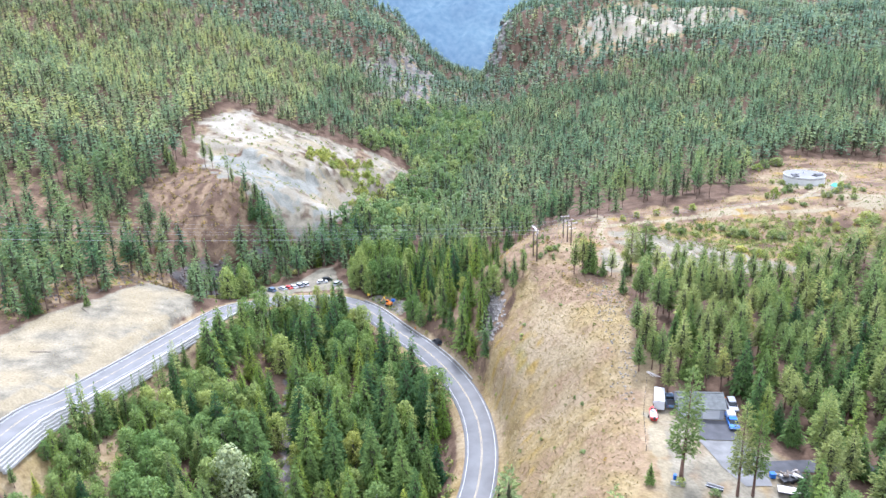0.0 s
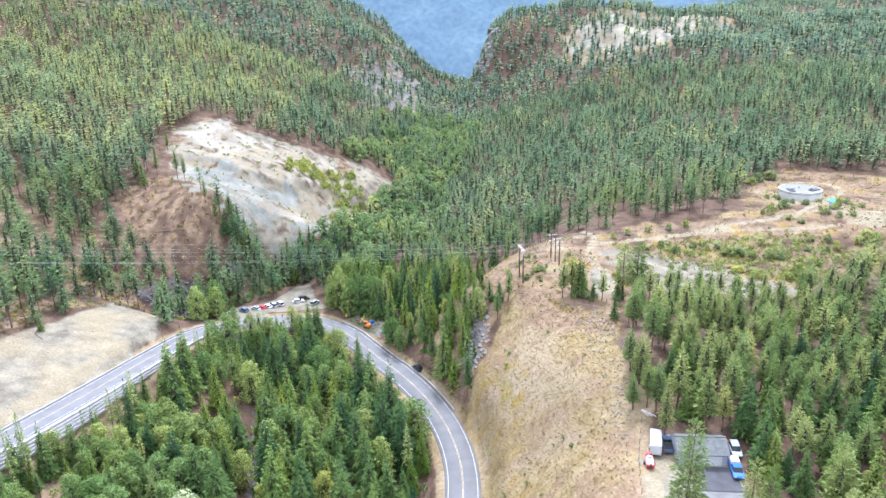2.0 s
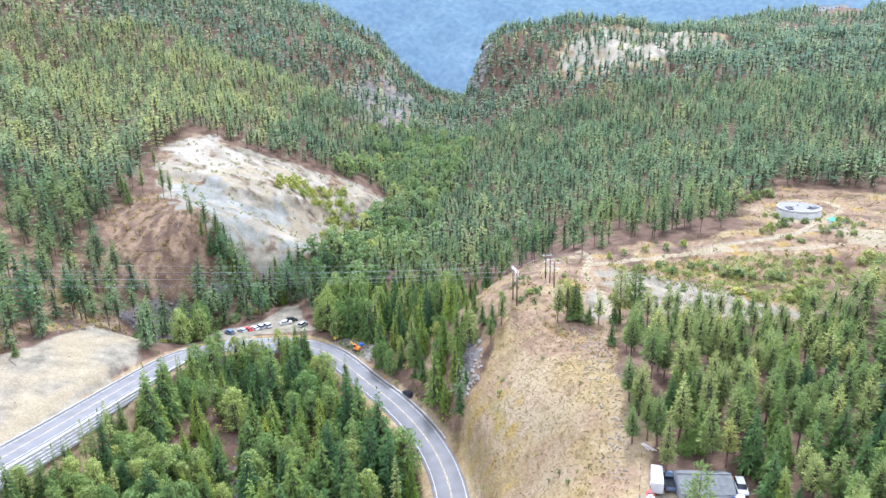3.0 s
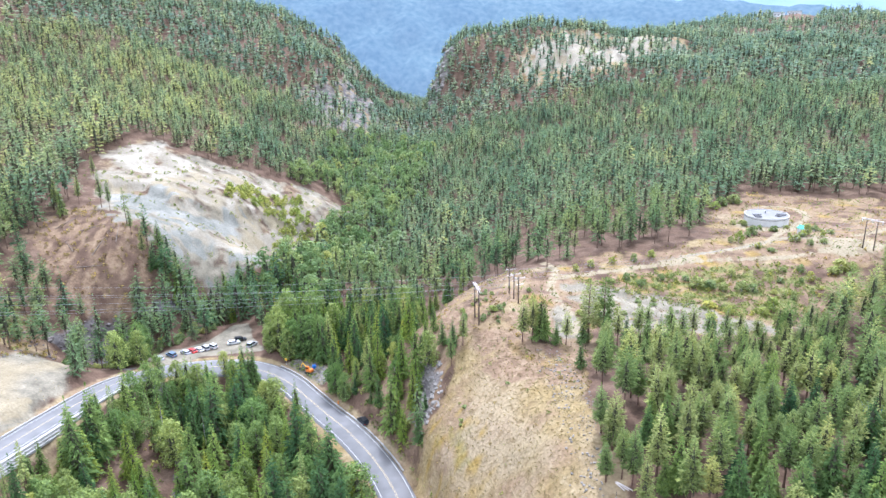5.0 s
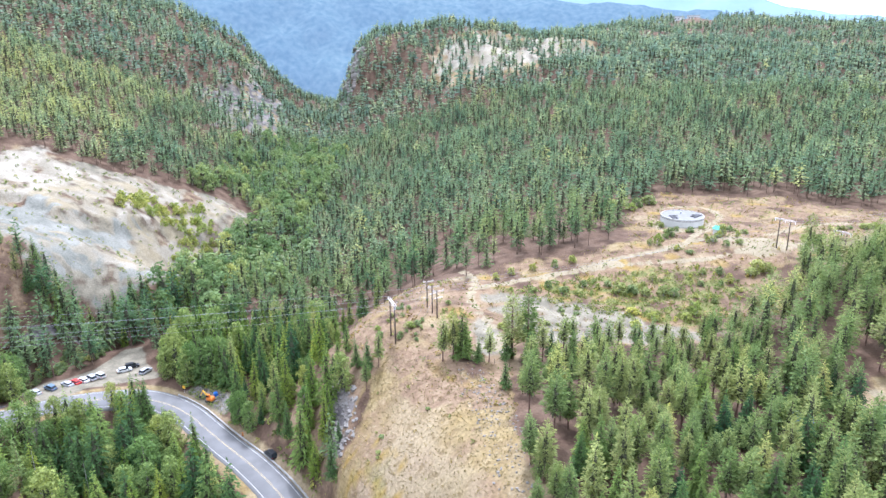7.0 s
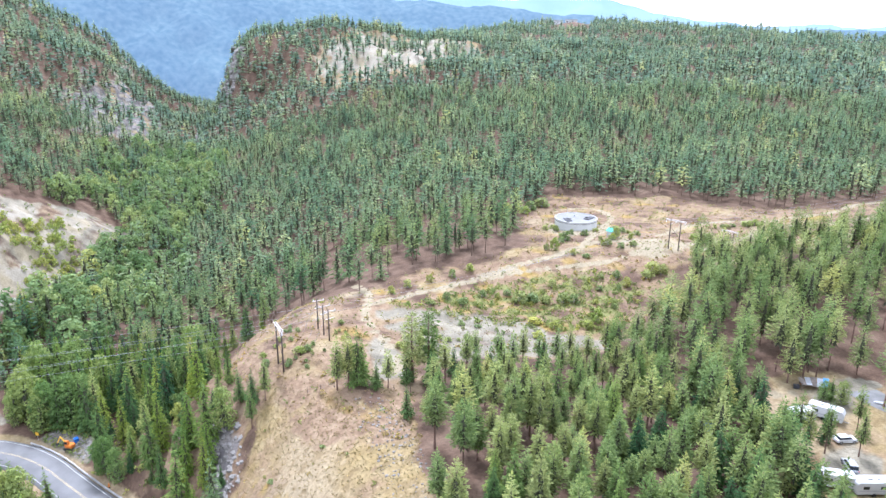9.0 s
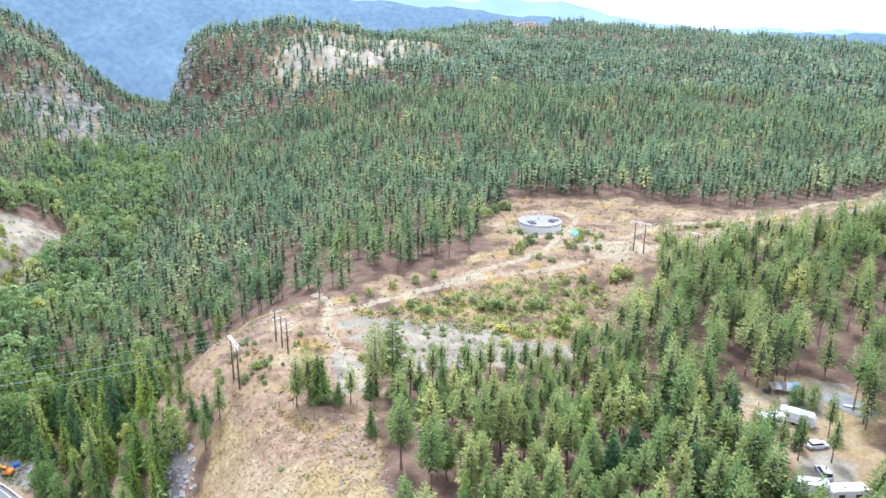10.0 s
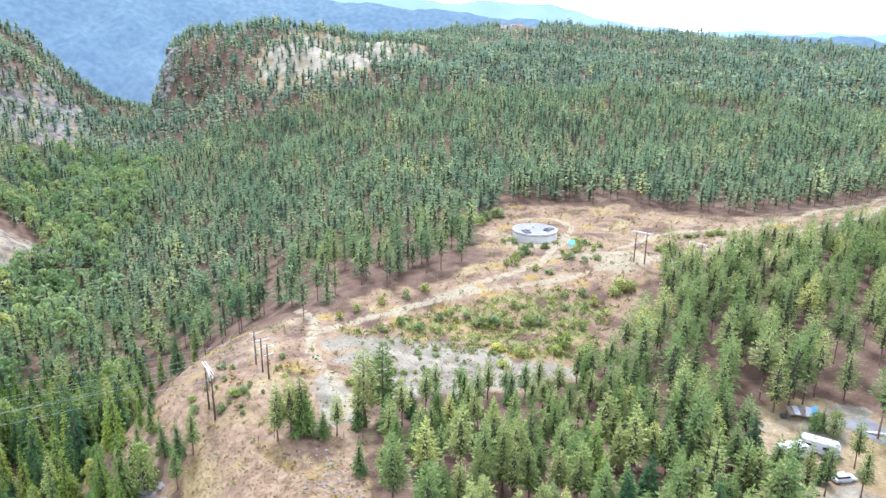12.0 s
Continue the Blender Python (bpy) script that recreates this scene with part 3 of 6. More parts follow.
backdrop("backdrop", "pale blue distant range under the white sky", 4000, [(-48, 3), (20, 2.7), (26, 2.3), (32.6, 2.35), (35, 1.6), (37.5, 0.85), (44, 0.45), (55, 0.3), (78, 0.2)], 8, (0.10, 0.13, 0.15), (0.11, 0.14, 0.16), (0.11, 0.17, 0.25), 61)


# ---- the road ----
def ribbon(name, line, offsets, lift, material, smooth_faces=True):
    """A strip that follows a curve, between two offsets across it."""
    d = np.gradient(line[:, :2], axis=0)
    d /= np.linalg.norm(d, axis=1)[:, None]
    side = np.stack([d[:, 1], -d[:, 0]], 1)
    rows = [np.column_stack([line[:, :2] + side * np.asarray(o).reshape(-1, 1), line[:, 2] + h]) for o, h in zip(offsets, lift)]
    n = len(line)
    co = np.concatenate(rows)
    i = np.arange(n - 1)
    faces = np.concatenate([np.stack([k * n + i, k * n + i + 1, (k + 1) * n + i + 1, (k + 1) * n + i], 1)[:, ::-1] for k in range(len(rows) - 1)])
    return sheet(name, co, faces, material, smooth_faces)


ROAD_FINE = spline(ROAD, 1.5)
n_road = len(ROAD_FINE)
span = np.arange(n_road) / n_road
bulge = np.exp(-((np.hypot(ROAD_FINE[:, 0] + 48, ROAD_FINE[:, 1] - 252)) / 22) ** 2)
HALF_R, HALF_L = 4.2 + 0 * bulge, 4.2 + 2.5 * bulge
road = tagged(new("road", ribbon("road", ROAD_FINE, (-HALF_L - 0.3, -HALF_L, HALF_R, HALF_R + 0.3), (-0.7, 0.04, 0.04, -0.7), ASPHALT)), "grey asphalt two-lane road with a hairpin bend", "road", kind="structure")


def stripe(name, off, width, material):
    ob = new(name, ribbon(name, ROAD_FINE, (off - width / 2, off + width / 2), (0.055, 0.055), material))
    ob.parent = road
    return ob


stripe("edge_line", 3.55 + 0 * HALF_R, 0.15, WHITE_LINE)
stripe("edge_line", -3.55 - 2.2 * bulge, 0.15, WHITE_LINE)
stripe("centre_line", -0.14 - bulge, 0.1, YELLOW_LINE)
stripe("centre_line", 0.14 - bulge, 0.1, YELLOW_LINE)


# ---- trees ----
def kites(at, out, size, wide, droop, rng, flat=0.5, normal=None):
    """Small four-sided sprays at points, each along its own direction: arrays of corners."""
    n = len(at)
    out = out / (np.linalg.norm(out, axis=1)[:, None] + 1e-9)
    up = rng.normal(0, 1, (n, 3)) * (1 - flat) + np.array([0, 0, 1.0]) * flat if normal is None else normal + rng.normal(0, 1 - flat, (n, 3))
    side = np.cross(out, up)
    side /= np.linalg.norm(side, axis=1)[:, None] + 1e-9
    size, wide = np.reshape(size, (-1, 1)), np.reshape(wide, (-1, 1))
    tip = at + out * size + np.array([0, 0, -1.0]) * size * droop
    mid = at + out * size * 0.5 + np.array([0, 0, 0.10]) * size
    return np.stack([at, mid + side * wide, tip, mid - side * wide], 1)


def conifer(rng, high, radius, bare, whorls, arms, sprays, power=0.85, gap=0.0, lift=0.25, thin=1.0):
    """The crown of a conifer: whorls of drooping arms, each a fan of flat sprays. Corners, shape (n, 4, 3)."""
    made = []
    for w in range(whorls):
        u = (w + rng.uniform(-0.3, 0.3)) / whorls
        h = high * (bare + (0.97 - bare) * u)
        reach = radius * (0.09 + 0.91 * (1 - max(u, 0)) ** power) * (1 if u > 0.08 else 0.8)
        k = max(4, int(arms * (0.6 + 0.4 * (1 - u))))
        turn = rng.uniform(0, 6.28)
        for a in range(k):
            if rng.random() < gap:
                continue
            ang = turn + a * 6.283 / k + rng.normal(0, 0.2)
            r = reach * rng.uniform(0.7, 1.12)
            fan = np.array([0.0, 0.55, -0.55, 0.25, -0.25][:sprays]) + rng.normal(0, 0.12, sprays)
            start = np.array([0.38, 0.25, 0.25, 0.0, 0.05][:sprays]) * r
            rise = lift * (u - 0.4) + rng.normal(0, 0.06)
            base = np.stack([np.cos(ang + fan * 0.25) * start, np.sin(ang + fan * 0.25) * start, h + start * rise - 0.12 * start], 1)
            d = np.stack([np.cos(ang + fan), np.sin(ang + fan), np.full(sprays, rise)], 1)
            size = r * np.array([0.66, 0.55, 0.55, 0.6, 0.6][:sprays]) * rng.uniform(0.8, 1.15, sprays)
            made.append(kites(base, d, size, size * thin * rng.uniform(0.2, 0.32, sprays), 0.3, rng, 0.78 if thin == 1 else 0.6))
    top = np.array([[0, 0, high * 0.9]])
    made.append(kites(top, np.array([[0.05, 0.02, 1.0]]), high * 0.1, high * 0.014, 0, rng))
    return np.concatenate(made)


def boughs(rng, high, radius, bare, count, sprays, power=0.9, rise=0.1, droop=0.35, puff=0.06, round_=0.0, grow=1.0, face=0.5):
    """A conifer crown of many fine sprays, gathered into flat drooping boughs round the stem. Corners, shape (n, 4, 3)."""
    u = 1 - (1 - (np.arange(count) + rng.uniform(0, 1, count)) / count * 0.985) ** (1 / (1 + 0.6 * power))
    ang = np.arange(count) * 2.4 + rng.normal(0, 0.35, count)
    env = (1 - u) ** power * (1 - round_) + round_ * np.sqrt(np.clip(1 - (1.6 * u - 0.6) ** 2, 0, 1))
    reach = radius * (0.05 + 0.95 * env) * rng.uniform(0.68, 1.16, count) * np.clip(0.72 + u * 4, 0, 1)
    h = high * (bare + (0.985 - bare) * u)
    b = np.repeat(np.arange(count), sprays)
    n = len(b)
    s = np.tile(np.linspace(0.3, 1.0, sprays), count) + rng.uniform(-0.1, 0.06, n)
    v = rng.normal(0, 0.30, n) * (1.15 - 0.75 * s)
    r, a = reach[b], ang[b]
    out = np.stack([np.cos(a), np.sin(a)], 1)
    side = np.stack([-out[:, 1], out[:, 0]], 1)
    lift = rise * (0.4 + 1.2 * u[b])
    at = np.column_stack([out * (r * s)[:, None] + side * (r * v)[:, None], h[b] + r * (lift * s - droop * s * s * 0.55) + rng.normal(0, puff, n) * r])
    length = grow * (0.31 * r + 0.30 * radius / 3) * rng.uniform(0.75, 1.3, n)
    fan = v * 1.3 + rng.normal(0, 0.3, n)
    d = np.column_stack([out * np.cos(fan)[:, None] + side * np.sin(fan)[:, None], lift - droop * s + rng.normal(0, 0.2, n)])
    normal = np.column_stack([out * face, np.full(n, 0.85)])
    q = kites(at - d * length[:, None] * 0.45, d, length, length * rng.uniform(0.15, 0.25, n), 0.1, rng, 0.78, normal)
    top = kites(np.array([[0, 0, high * 0.93]]), np.array([[0.05, 0.02, 1.0]]), high * 0.07, high * 0.01, 0, rng)
    return np.concatenate([q, top])


def tiers(rng, high, radius, bare, count, sides):
    """A conifer seen from afar: ragged skirts of drooping sprays one above the other."""
    made = []
    for i in range(count):
        u = i / count
        top = high * (bare + (1 - bare) * min(1, (i + 1.9) / count))
        low = high * (bare + (1 - bare) * u)
        r = radius * (1 - u) ** 0.62 * rng.uniform(0.85, 1.1) * (0.8 if i == 0 else 1)
        turn = rng.uniform(0, 6.28)
        for s in range(sides):
            b = turn + 6.283 * (s + rng.uniform(-0.2, 0.2)) / sides
            half = 6.283 / sides * rng.uniform(0.4, 0.62)
            ra, rb = r * rng.uniform(0.5, 0.7), r * rng.uniform(0.85, 1.35)
            za, zb = low + (top - low) * rng.uniform(0.22, 0.42), low - (top - low) * rng.uniform(-0.1, 0.15)
            made.append([(0, 0, top), (ra * math.cos(b - half), ra * math.sin(b - half), za), (rb * math.cos(b), rb * math.sin(b), zb), (ra * math.cos(b + half), ra * math.sin(b + half), za)])
    return np.array(made)


def leafy(rng, high, radius, bare, lumps, leaves, size):
    """A broadleaf crown: uneven lumps covered with small leaf sprays, with gaps between them."""
    made, limbs = [], []
    for i in range(lumps):
        u = (i + rng.uniform(0, 1)) / lumps
        h = high * (bare + (0.9 - bare) * u)
        reach = radius * math.sqrt(max(0.04, 1 - (1.75 * (u - 0.4)) ** 2)) * rng.uniform(0.35, 0.8)
        ang = i * 2.4 + rng.normal(0, 0.4)
        c = np.array([math.cos(ang) * reach, math.sin(ang) * reach, h])
        limbs.append((h * 0.72, c))
        r = radius * rng.uniform(0.26, 0.44)
        d = rng.normal(0, 1, (leaves, 3))
        d[:, 2] += 0.45
        d /= np.linalg.norm(d, axis=1)[:, None]
        at = c + d * r * rng.uniform(0.75, 1.05, (leaves, 1)) * np.array([1, 1, 0.8])
        t = np.cross(d, rng.normal(0, 1, (leaves, 3)))
        s = size * rng.uniform(0.7, 1.4, leaves)
        made.append(kites(at - t * 0.3 * size, t, s, s * rng.uniform(0.3, 0.5, leaves), 0.15, rng, 0.68, d))
    return np.concatenate(made), limbs


def spokes(path, radii, sides=6):
    """A tapered round stem along a path: corners and faces."""
    co, faces = [], []
    for k, (p, r) in enumerate(zip(path, radii)):
        for s in range(sides):
            a = 6.283 * s / sides
            co.append((p[0] + r * math.cos(a), p[1] + r * math.sin(a), p[2]))
        if k:
            b = (k - 1) * sides
            faces += [(b + s, b + (s + 1) % sides, b + sides + (s + 1) % sides, b + sides + s) for s in range(sides)]
    return co, faces


def stem_mesh(name, rng, high, thick, limbs, material, bend=0.02, sides=7):
    k = 7
    sway = rng.normal(0, bend * high / 3, (k, 2)).cumsum(0) * 0.35
    path = [(sway[i][0] * (i > 0), sway[i][1] * (i > 0), -0.5 + (high * 0.97 + 0.5) * i / (k - 1)) for i in range(k)]
    co, faces = spokes(path, [thick * (1.25 if i == 0 else 1) * (1 - 0.93 * i / (k - 1)) for i in range(k)], sides)
    for h, c in limbs:
        b = len(co)
        r = thick * 0.28 * (1.15 - h / high)
        c2, f2 = spokes([(0, 0, h), tuple(c * np.array([0.55, 0.55, 0]) + np.array([0, 0, h * 0.5 + c[2] * 0.5])), tuple(c)], [r, r * 0.7, r * 0.25], 3)
        co += c2
        faces += [tuple(b + v for v in f) for f in f2]
    me = bpy.data.meshes.new(name)
    me.from_pydata(co, [], faces)
    me.shade_smooth()
    me.materials.append(material)
    return me


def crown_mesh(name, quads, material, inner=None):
    """Sprays as one mesh; inner marks the quads of the dark core, twigs with their shade painted in."""
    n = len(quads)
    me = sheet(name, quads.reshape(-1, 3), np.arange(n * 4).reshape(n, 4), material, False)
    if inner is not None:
        me.materials.append(SHADED_TWIG)
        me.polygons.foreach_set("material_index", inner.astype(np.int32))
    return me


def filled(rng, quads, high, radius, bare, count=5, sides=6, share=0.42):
    """A crown with a dark core added for inner twigs and shade: the quads, and which of them are inner ones."""
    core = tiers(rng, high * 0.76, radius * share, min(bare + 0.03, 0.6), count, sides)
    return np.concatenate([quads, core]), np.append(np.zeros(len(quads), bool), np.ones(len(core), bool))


def variant_detail(kind, seed):
    """Variants 4 and up stand farther off and carry fewer sprays."""
    return (seed - 100 - len(kind)) // 7 < 4


def tree_kind(seed, kind):
    """Stem and crown meshes of one tree about 18 m high."""
    rng = np.random.RandomState(seed)
    fine = variant_detail(kind, seed)
    if kind == "fir":
        w = rng.uniform(2.9, 3.5)
        q = boughs(rng, 18, w, 0.05, 165 if fine else 115, 11 if fine else 7, 1.0, 0.12, 0.42, 0.035, grow=0.78 if fine else 0.92)
        return stem_mesh("trunk", rng, 15.5, 0.22, [], BARK), crown_mesh("crown", *flip(filled(rng, q, 18, w, 0.05), FIR))
    if kind == "cedar":
        w = rng.uniform(2.7, 3.2)
        q = boughs(rng, 18, w, 0.03, 140, 9, 0.95, 0.1, 0.4, 0.04, grow=0.8)
        return stem_mesh("trunk", rng, 15.5, 0.22, [], BARK), crown_mesh("crown", *flip(filled(rng, q, 18, w, 0.03), CEDAR))
    if kind == "pine":
        b = rng.uniform(0.2, 0.3)
        if (seed - 104) // 7 % 4 < 2:
            w = rng.uniform(2.5, 3.0)
            q = boughs(rng, 18, w, b, 120 if fine else 95, 11 if fine else 8, 0.9, 0.4, 0.2, 0.06, 0.08, 0.76 if fine else 0.88)
        else:
            b, w = b + 0.08, rng.uniform(2.4, 2.9)
            q = boughs(rng, 18, w, b, 110 if fine else 90, 11 if fine else 8, 0.8, 0.55, 0.1, 0.1, 0.28, 0.76 if fine else 0.88)
        return stem_mesh("trunk", rng, 15.5, 0.24, [], RED_BARK), crown_mesh("crown", *flip(filled(rng, q, 18, w, b, 5, 5, 0.45), PINE))
    if kind == "big_pine":
        q = boughs(rng, 18, 2.9, 0.24, 120, 13, 0.6, 0.45, 0.25, 0.1, 0.35, 0.66)
        limbs = [(h, np.array([math.cos(h * 7) * 2.0, math.sin(h * 7) * 2.0, h + 0.4])) for h in np.arange(4.6, 15, 0.45)]
        return stem_mesh("trunk", rng, 17.4, 0.34, limbs, RED_BARK), crown_mesh("crown", q, PINE)
    if kind == "thin":
        q = conifer(rng, 18, 1.7, 0.36, 20, 6, 3, 0.5, 0.3, 0.1)
        return stem_mesh("trunk", rng, 18, 0.2, [], BARK, 0.03), crown_mesh("crown", q, PINE)
    if kind == "snag":
        limbs = [(h, np.array([math.cos(h * 5) * 0.9, math.sin(h * 5) * 0.9, h + 0.3])) for h in np.arange(5, 15, 0.7)]
        return stem_mesh("trunk", rng, 16, 0.24, limbs, GREY_BARK), None
    q, limbs = leafy(rng, 18, 5.2, 0.06, 44, 70, 0.6) if kind == 'silver' else leafy(rng, 18, rng.uniform(4.6, 5.4), 0.06, 40, 58, 0.56)
    return stem_mesh("trunk", rng, 17, 0.24, limbs[::3], GREY_BARK), crown_mesh("crown", *flip(filled(rng, q, 16, 4.4, 0.08, 4, 6, 0.5), SILVERLEAF if kind == "silver" else BROADLEAF))


def flip(pair, material):
    return pair[0], material, pair[1]


NAMES = {"fir": ("fir_tree", "dark green fir tree with drooping layered branches"), "cedar": ("cedar_tree", "yellow-green conifer with soft drooping sprays"),
         "pine": ("pine_tree", "tall pine with reddish trunk and open needle clumps"), "thin": ("thin_conifer", "thin sparse conifer with a long bare trunk"),
         "big_pine": ("pine_tree", "large ponderosa pine with thick red trunk standing alone"), "snag": ("dead_tree", "bare grey dead tree trunk among living trees"), "leaf": ("broadleaf_tree", "light green broadleaf tree with rounded uneven crown"),
         "silver": ("silver_tree", "pale silvery green broadleaf tree in the wood")}
FIRST = {}


def plant(kind, x, y, high, variant=0, wide=1.0, label=""):
    """One tree of its own: the first of a kind is built, the rest are copies."""
    if kind in ('fir', 'pine') and (y > 165 or x > 92):
        variant = variant % 4 + 4
    key = (kind, variant)
    s = high / 18
    rng = random.Random(int(x * 31 + y * 17))
    m = Matrix.Translation((x, y, float(land(x, y)[0]))) @ Matrix.Rotation(rng.uniform(0, 6.28), 4, "Z") @ Matrix.Rotation(rng.gauss(0, 0.02), 4, "X")
    if key not in FIRST:
        stem, crown = tree_kind(100 + variant * 7 + len(kind), kind)
        FIRST[key] = (stem, crown)
    stem, crown = FIRST[key]
    tree = new(NAMES[kind][0])
    tagged(tree, label or NAMES[kind][1], "tree", "trees near the road and houses")
    tree.matrix_world = m @ Matrix.Diagonal((s * wide, s * wide, s, 1))
    for nm, data in (("trunk", stem), ("crown", crown)):
        if data:
            part_ob = new(nm, data)
            part_ob.parent = tree
    return tree


def scatter(x0, x1, y0, y1, step, seed):
    """Jittered planting places over a rectangle."""
    r = np.random.RandomState(seed)
    px, py = np.meshgrid(np.arange(x0, x1, step), np.arange(y0, y1, step))
    px, py = px.ravel() + r.uniform(-0.48, 0.48, px.size) * step, py.ravel() + r.uniform(-0.48, 0.48, py.size) * step
    return px, py, r


# where no tree stands: how far inside a clearing a place is
def openness(x, y):
    o = np.maximum.reduce([inside(a, x, y) for a in (SLOPE, FIELD, QUARRY, CLEARING, YARD, RV_PARK, LOT_OUTLINE, PLATFORM, RUBBLE, FAR_YARD)])
    o = np.maximum(o, inside(BURN, x, y) - 2)
    bank = (y > 188) & (x > -36) & (x > -4 - (y - 205) * 0.62)
    return np.maximum(o, np.where(bank, 5.6, 7.5) - nearest(ROAD_LINE, x, y)[0])


def near_wood(x, y):
    """The two stands next to the road and the houses, planted tree by tree."""
    a = (x > -88) & (x < 6) & (y > 92) & (y < 262)
    b = (x > 40) & (x < 118) & (y > 78) & (y < 205)
    c = (x > -40) & (x < 30) & (y > 192) & (y < 285)
    return a | b | c


def stand():
    """Trees of their own in the near woods."""
    px, py, r = scatter(-90, 36, 80, 286, 5.1, 21)
    bx, by, _ = scatter(36, 120, 80, 210, 4.5, 22)
    px, py = np.append(px, bx), np.append(py, by)
    keep = near_wood(px, py) & (openness(px, py) < -1.0) & (r.uniform(0, 1, px.size) < np.where(px > 35, 0.92, np.where(py > 190, 0.8, 0.88)))
    creek = nearest(spline(CREEK, 6.0), px, py)[0]
    keep &= creek > 1.2
    for x, y, c, u in zip(px[keep], py[keep], creek[keep], r.uniform(0, 1, keep.sum())):
        h = r.uniform(0, 1)
        if inside(VERGE, np.array([x]), np.array([y]))[0] > 0 and u > 0.6 or math.hypot(x + 53, y - 132) < 7.5:
            continue
        if x > 2 and x < 35 and y > 192 and u > 0.55:
            continue
        if x > -5 - (y - 210) * 0.6 and x < 35 and y > 192:
            u = u / 0.55 if x > 2 else u
            kind = 'cedar' if u < 0.33 else 'fir' if u < 0.78 else 'leaf' if u < 0.84 else 'pine'
            plant(kind, x, y, (9 if x > 10 else 13) + 6 * h, int(u * 97) % 2, 0.9 + 0.2 * h)
        elif x < -58 - (y - 120) * 0.12 and y < 178:
            plant('leaf' if u < 0.4 else 'cedar' if u < 0.6 else 'fir' if u < 0.92 else 'thin', x, y, (5 if x < -76 else 8) + 5 * h, 0 if u >= 0.92 else int(u * 97) % 2, 1.15)
        elif x < 35:
            low = y > 205 and x < -30
            if low and u < 0.5 or u < 0.27:
                plant("leaf", x, y, 9 + 6 * h, int(u * 97) % 3, 0.9 + 0.3 * h)
            elif u < 0.74:
                plant("fir", x, y, 13 + 11 * h, int(u * 97) % 4, 1.15 + 0.1 * h)
            elif u < 0.95:
                plant("cedar", x, y, 10 + 8 * h, int(u * 97) % 2, 1.15)
            elif u < 0.97:
                plant("snag", x, y, 10 + 6 * h, 0)
            else:
                plant("thin", x, y, 15 + 5 * h, 0)
        elif u < (0.42 if y < 135 and x > 56 else 0.2):
            plant("fir", x, y, (8 + 7 * h) * (0.72 if y > 172 else 1), int(u * 97) % 4, 1.3 - 0.1 * h)
        else:
            plant("pine", x, y, (9 + 7 * h) * (0.72 if y > 172 else 1), int(u * 97) % 4, 1.45 - 0.25 * h)


def wood(name, label, material, stem_material, px, py, heights, tints, variants, rng):
    """Many trees joined: crowns in one mesh, stems in another under it."""
    pz = land(px, py) - 0.3
    wide = 1.0 if len(variants) > 4 else 1.2
    turn, pick = rng.uniform(0, 6.28, len(px)), rng.randint(0, len(variants), len(px))
    quads, tint, stems, inner = [], [], [], []
    for v, (template, mask, bare) in enumerate(variants):
        m = pick == v
        if not m.any():
            continue
        c, s, k = np.cos(turn[m])[:, None], np.sin(turn[m])[:, None], (heights[m] / 18)[:, None]
        fat = k * wide * rng.uniform(0.9, 1.25, k.shape)
        t = template.reshape(-1, 3)
        q = np.stack([(t[:, 0] * c - t[:, 1] * s) * fat + px[m][:, None], (t[:, 0] * s + t[:, 1] * c) * fat + py[m][:, None], t[None, :, 2] * k + pz[m][:, None]], -1)
        quads.append(q.reshape(-1, 4, 3))
        tint.append(np.repeat(tints[m], len(t)))
        inner.append(np.tile(mask, m.sum()))
        a = np.arange(3) * 2.094
        b = 0.3 * k
        foot = np.stack([px[m][:, None] + np.cos(a) * b, py[m][:, None] + np.sin(a) * b, np.repeat(pz[m][:, None] - 0.4, 3, 1)], -1)
        head = np.stack([px[m], py[m], pz[m] + heights[m] * 0.8], -1)[:, None, :]
        stems.append(np.concatenate([foot, head], 1))
    quads, tint, stems = np.concatenate(quads), np.concatenate(tint), np.concatenate(stems)
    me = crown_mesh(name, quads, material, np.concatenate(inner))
    put_attribute(me, "tint", tint)
    ob = tagged(new(name, me), label, "woodland", kind="stuff")
    n = len(stems)
    tri = (np.arange(n)[:, None, None] * 4 + np.array([[0, 1, 3], [1, 2, 3], [2, 0, 3]])[None]).reshape(-1, 3)
    st = new("trunks", sheet("trunks", stems.reshape(-1, 3), tri, stem_material))
    st.parent = ob
    st["kind"] = "stuff"
    return ob


